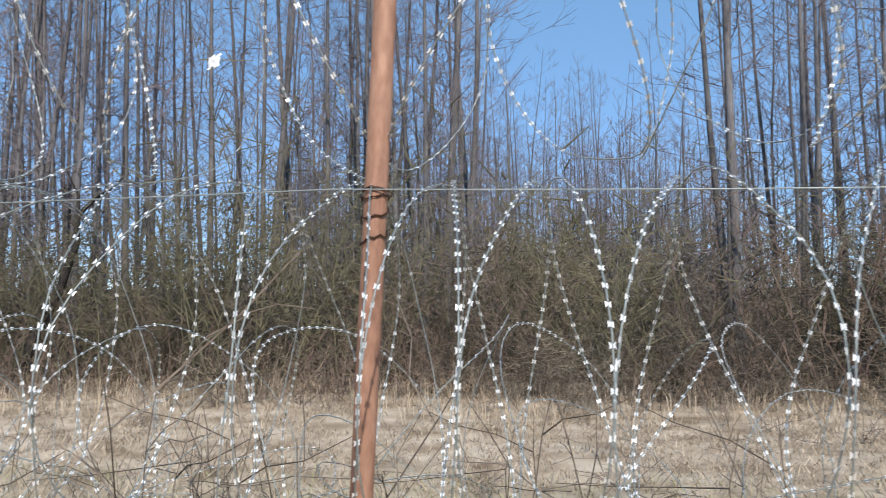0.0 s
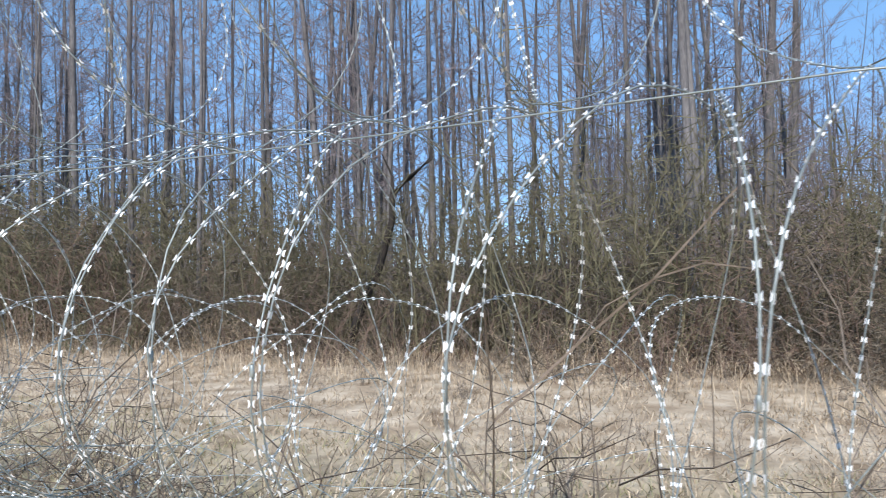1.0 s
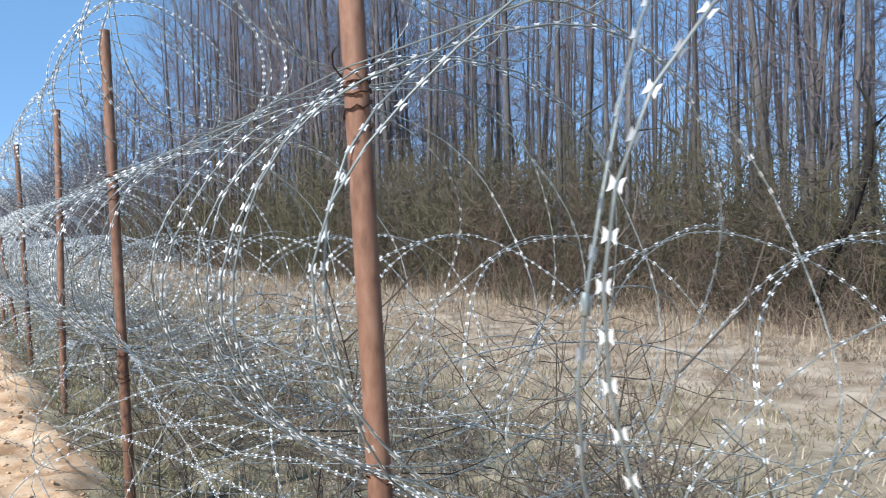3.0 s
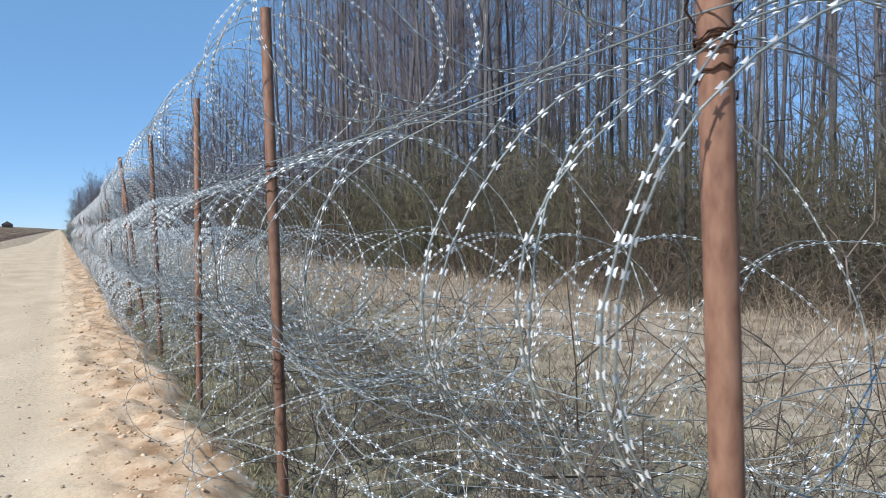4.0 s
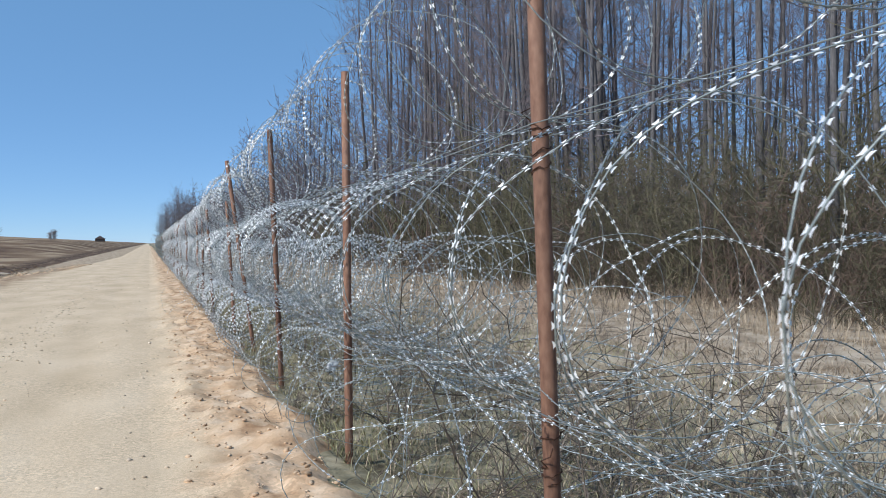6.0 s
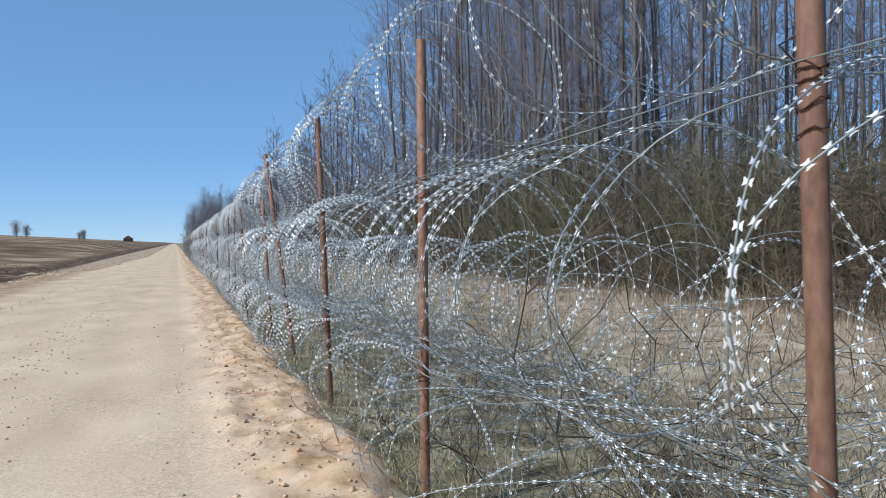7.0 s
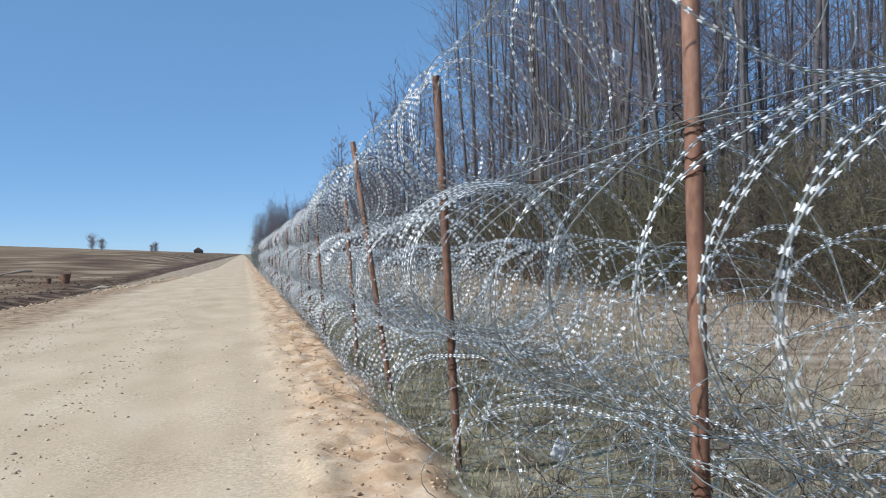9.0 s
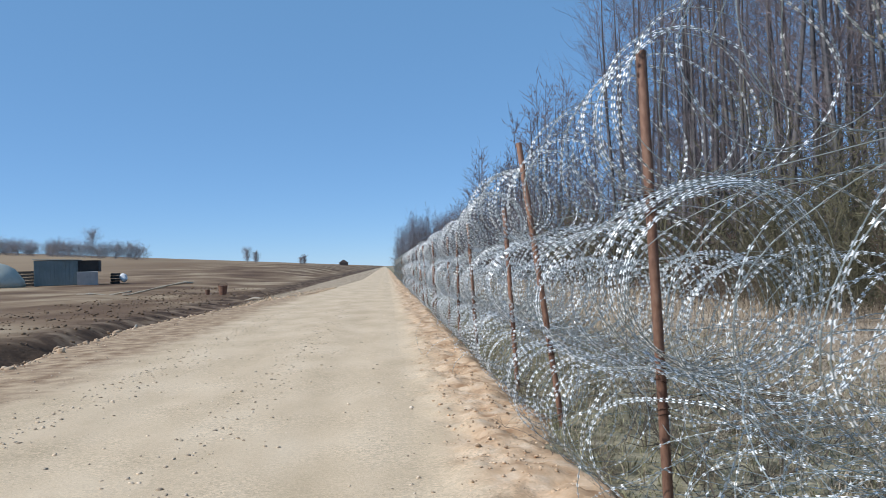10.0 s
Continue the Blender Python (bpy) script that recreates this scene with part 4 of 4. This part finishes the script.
def on_road(q):
    y = 8 + 32 * q.random() ** 1.6
    lo, hi = road_edge(y, -1), road_edge(y, 1)
    x = q.choice((q.uniform(lo, hi), lo + abs(q.gauss(0, 1.0)), q.gauss(-1.1, 0.16), q.gauss(-1.1, 0.30), q.gauss(-2.9, 0.15), q.gauss(-2.95, 0.22), q.gauss(-2.9, 0.5), hi - abs(q.gauss(0, 0.3))))
    x = min(hi - 0.03, max(lo + 0.05, x))
    return x, y, road_height(x, y, lo, hi) - 0.003


rubble("sand_clods", 3200, on_verge, 0.018, M_CLOD, "crumbled clods of orange sand on the verge", 31, 0.5)
rubble("pebbles", 7500, on_road, 0.018, M_STONE, "small loose stones on the gravel road", 32)


def on_ditch(q):
    x, y = q.uniform(-14, -5.4), q.uniform(13, 70)
    return x, y, land(x, y)


def on_lip(q):
    y = 13 + 50 * q.random() ** 1.5
    x = road_edge(y, -1) + 0.25 - abs(q.gauss(0, 0.55))
    return x, y, max(land(x, y), 0.0 if x > road_edge(y, -1) else -9)


rubble("lip_clods", 1700, on_lip, 0.075, M_CLOD, "crumbling dry sand clods along the road's ditch side", 34, 0.5)
rubble("soil_clods", 2200, on_ditch, 0.06, M_SOIL, "dark broken soil clods beside the ditch", 33)


# ---- scraps caught in the wire ----
def scrap(x, y, z, size, seed, label):
    q = random.Random(seed)
    bm = bmesh.new()
    bmesh.ops.create_grid(bm, x_segments=9, y_segments=9, size=0.5)
    for v in bm.verts:
        c = v.co.copy()
        v.co = Vector((c.x * size[0], 0.05 * noise.noise(Vector((c.x * 5 + seed, c.y * 5, 0))) * 3 * max(size) + 0.03 * c.x, c.y * size[1]))
        v.co.x += 0.35 * size[0] * noise.noise(Vector((c.y * 3, seed, 1)))
        v.co.z += 0.30 * size[1] * noise.noise(Vector((c.x * 4, seed, 4)))
    ob = part("plastic_scrap", bm_mesh("plastic_scrap", bm, M_PLASTIC, True))
    md = ob.modifiers.new("thickness", "SOLIDIFY")
    md.thickness = 0.001
    ob.location = (x, y, z)
    ob.rotation_euler = (q.uniform(-0.4, 0.4), q.uniform(-0.5, 0.5), q.uniform(-0.6, 0.6))
    tagged(ob, label, "litter", "scraps in the razor wire")


scrap(1.46, 10.99, 1.88, (0.035, 0.05), 3, "small torn white plastic scrap caught on a blade")
scrap(1.99, 12.78, 0.30, (0.075, 0.095), 8, "crumpled white plastic bag scrap low in the wire")
scrap(1.75, 3.15, 2.05, (0.03, 0.04), 5, "tiny white plastic scrap in the upper coil")


# ---- across the field ----
def far_tree(x, y, h, seed, wide):
    root = tagged(new("field_tree"), "bare round-crowned tree on the far field edge", "tree", "trees across the field")
    q = random.Random(seed)
    trunk, crown = Tubes(), Tubes()
    trunk.add(wander(Vector((0, 0, -0.3)), Vector((0, 0, 1)), h * 0.9, 6, q, 0.06), [h * 0.011 * (1 - 0.8 * j / 6) for j in range(7)], 6)
    for k in range(90):
        a, u = q.uniform(0, 6.28), q.random()
        up = q.uniform(0.1, 1.2) + u
        off = 0.0 if wide < 1 else h * 0.22
        limb = wander(Vector((q.gauss(0, off), q.gauss(0, off), h * ((0.12 if wide < 1 else 0.0) + 0.6 * u))), Vector((math.cos(a), math.sin(a), up)).normalized(), h * wide * q.uniform(0.35, 0.7) * (0.55 + 0.45 * math.sin(math.pi * u)), 3, q, 0.2, 0.02)
        crown.add(limb, [0.026, 0.020, 0.015, 0.010], 3)
        for s in range(7):
            p = limb[q.randint(1, 3)]
            d = Vector((q.gauss(0, 1), q.gauss(0, 1), q.gauss(0.3, 0.7))).normalized()
            crown.add([p, p + d * h * 0.11 * q.uniform(0.5, 1.4)], [0.014, 0.008], 3)
    part("trunk", trunk.mesh("trunk", M_BARK), root)
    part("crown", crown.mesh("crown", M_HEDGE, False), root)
    root.location = (x, y, land(x, y))
    return root


qf = random.Random(9)
FIELD = [(-68.5, 200, 7.6, 0.75), (-32.6, 200, 4.2, 0.8), (-31.0, 202, 3.2, 0.9), (-19.2, 200, 2.6, 0.8), (-20.3, 203, 2.0, 0.9)]
FIELD += [(-57 - 1.25 * i + qf.uniform(-0.7, 0.7), 200 + qf.uniform(-3, 3), qf.uniform(2.9, 4.2) + 0.3 * math.sin(i * 0.6), qf.uniform(1.1, 1.5)) for i in range(34)]
for i, (x, y, h, w) in enumerate(FIELD):
    far_tree(x, y, h, 200 + i, w)


def build_store():
    """A steel store box with ribs, a darker end and a grey board leaning on it."""
    x, y = -26.6, 78.0
    z = land(x, y)
    root = tagged(new("steel_store_box"), "weathered blue-grey steel store box on the field", "store box")
    bm = bmesh.new()
    box(bm, (3.3, 2.4, 2.1), pose(-0.5, 0, 1.15), 0.03)
    part("body", bm_mesh("body", bm, M_CONT), root)
    rib = bmesh.new()
    box(rib, (0.07, 0.05, 2.0), pose(0, 0, 0), 0.01)
    rib = bm_mesh("rib", rib, M_CONT)
    for i in range(12):
        part("rib", rib, root).location = (-2.05 + 0.28 * i, -1.215, 1.15)
    bm = bmesh.new()
    box(bm, (1.55, 2.3, 0.95), pose(1.95, 0, 1.66), 0.02)
    part("dark_end", bm_mesh("dark_end", bm, M_DARK), root, "black tarpaulin-covered end")
    bm = bmesh.new()
    box(bm, (1.6, 0.12, 1.2), pose(1.9, -1.4, 0.6, 10, 0, 0), 0.02)
    part("board", bm_mesh("board", bm, M_SLAB), root, "grey board leaning against the box")
    bm = bmesh.new()
    box(bm, (3.5, 2.6, 0.05), pose(-0.5, 0, 2.24, 0, 1.5, 0), 0.01)
    part("roof_sheet", bm_mesh("roof_sheet", bm, M_FOIL), root, "pale green weathered roof sheet")
    root.matrix_basis = pose(x, y, z - 0.1, 0, 0, 14)
    panel = bmesh.new()
    for i in range(5):
        box(panel, (0.5, 0.04, 1.0 + 0.06 * (i % 3)), pose(-1.1 + 0.54 * i, 0, 0.45, 4, 0, 0), 0.01)
    ob = tagged(part("board_panel", bm_mesh("board_panel", panel, M_SLAB)), "pale grey board panel leaning by the covered mound", "boards")
    ob.location = (-31.0, 72.4, land(-31.0, 72.4))
    bm = bmesh.new()
    bmesh.ops.create_uvsphere(bm, u_segments=24, v_segments=12, radius=1)
    for v in bm.verts:
        v.co = Vector((v.co.x * 2.6, v.co.y * 2.0, max(0, v.co.z) * 2.1)) * (1 + 0.06 * noise.noise(v.co * 2.5))
    heap = tagged(part("mound", bm_mesh("mound", bm, M_FOIL, True)), "rounded mound under a pale green sheet", "mound")
    heap.location = (-31.2, 75, land(-31.2, 75) - 0.1)
    for i, (dx, dy, s, mat, name, lab) in enumerate(((3.5, 0.3, 1.0, M_DARK, "tyre_stack", "stack of old black tyres"), (-3.3, -0.6, 1.3, M_DARK, "dark_crate", "dark slatted crate beside the store box"))):
        bm = bmesh.new()
        if name == "tyre_stack":
            for k in range(4):
                bmesh.ops.create_cone(bm, cap_ends=True, segments=20, radius1=0.42, radius2=0.42, depth=0.2, matrix=pose(0.04 * (k % 2), 0, 0.12 + 0.23 * k))
            bmesh.ops.bevel(bm, geom=[e for e in bm.edges if abs(e.verts[0].co.z - e.verts[1].co.z) < 1e-4], offset=0.05, segments=2, affect="EDGES")
        else:
            for k in range(5):
                box(bm, (s, s, 0.2), pose(0, 0, 0.13 + 0.26 * k), 0.02)
        ob = tagged(part(name, bm_mesh(name, bm, mat)), lab, name.replace("_", " "))
        ob.location = (x + dx, y + dy + 1.5, land(x + dx, y + dy) - 0.02)
    bm = bmesh.new()
    bmesh.ops.create_icosphere(bm, subdivisions=3, radius=0.34)
    for v in bm.verts:
        v.co = Vector((v.co.x, v.co.y * 0.8, (v.co.z + 0.4) * 1.1)) * (1 + 0.2 * noise.noise(v.co * 4))
    sack = tagged(part("white_sack", bm_mesh("white_sack", bm, M_PLASTIC, True)), "slumped white sack beside the tyres", "sack")
    sack.location = (x + 4.3, y + 1.6, land(x + 4.3, y + 1.6) - 0.03)


build_store()


def bucket(x, y, s, label):
    """An open tapered bin with a rim and a bent wire handle."""
    root = tagged(new("bin"), label, "bin", "bins on the field")
    bm = bmesh.new()
    seg, rings = 20, []
    for r, z in ((0.26, 0), (0.36, 0.7), (0.385, 0.7), (0.385, 0.74), (0.345, 0.74), (0.24, 0.05)):
        rings.append([bm.verts.new((r * math.cos(2 * math.pi * k / seg), r * math.sin(2 * math.pi * k / seg), z)) for k in range(seg)])
    for a, b in zip(rings, rings[1:]):
        for k in range(seg):
            bm.faces.new((a[k], a[(k + 1) % seg], b[(k + 1) % seg], b[k]))
    bm.faces.new(rings[-1])
    bm.faces.new(list(reversed(rings[0])))
    part("body", bm_mesh("body", bm, M_RUST), root)
    t = Tubes()
    t.add([Vector((0.36 * math.cos(a), 0, 0.72 + 0.3 * math.sin(a))) for a in [math.pi * i / 10 for i in range(11)]], [0.012] * 11, 5)
    part("handle", t.mesh("handle", M_DARK), root)
    root.matrix_basis = pose(x, y, land(x, y) - 0.01, 0, 0, 30) @ Matrix.Diagonal((s, s, s, 1))


bucket(-8.9, 55, 0.72, "rusty dark open bin standing on the field")
bucket(-9.75, 55, 0.4, "small rusty bin standing on the field")


def log(x, y, length, r, turn, seed):
    q, t = random.Random(seed), Tubes()
    pts = wander(Vector((-length / 2, 0, 0)), Vector((1, 0, 0)), length, 9, q, 0.09)
    rad = [0.75 * r * q.uniform(0.45, 1.2) for _ in pts]
    t.add([pts[0]] + pts + [pts[-1]], [0.01] + rad + [0.01], 8)
    ob = tagged(part("log", t.mesh("log", M_LOG)), "weathered grey log lying on the field", "log", "logs on the field")
    ob.matrix_basis = pose(x, y, land(x, y) + r * 0.8, 0, 0, turn)


for i, (x, y, n, r, a) in enumerate(((-6.45, 36.0, 4.4, 0.075, 84), (-6.9, 32.5, 2.0, 0.07, 60), (-5.6, 46.5, 4.5, 0.09, 105), (-6.6, 50, 3.5, 0.09, 120), (-13, 57, 4, 0.10, 8), (-16.5, 58, 3.2, 0.09, -6))):
    log(x, y, n, r, a, 300 + i)


def far_house():
    x, y = -20.5, 400
    root = tagged(new("house"), "small dark house on the far rise", "house")
    bm = bmesh.new()
    box(bm, (6, 5, 2.4), pose(0, 0, 1.2))
    part("wall", bm_mesh("wall", bm, M_WALL), root)
    bm = bmesh.new()
    v = [bm.verts.new(p) for p in ((-3.4, -2.9, 2.3), (3.4, -2.9, 2.3), (3.4, 2.9, 2.3), (-3.4, 2.9, 2.3), (-3.2, 0, 4.2), (3.2, 0, 4.2))]
    for f in ((0, 1, 5, 4), (2, 3, 4, 5), (1, 2, 5), (3, 0, 4), (0, 3, 2, 1)):
        bm.faces.new([v[i] for i in f])
    part("roof", bm_mesh("roof", bm, M_ROOF), root)
    bm = bmesh.new()
    box(bm, (1.0, 0.08, 1.0), pose(0, 0, 0))
    w = bm_mesh("window", bm, M_DARK)
    for dx in (-1.6, 1.6):
        part("window", w, root).location = (dx, -2.52, 1.4)
    root.location = (x, y, land(x, y) - 0.5)
    root.rotation_euler = (0, 0, math.pi / 2)
    root.scale = (0.8, 0.8, 0.8)


far_house()
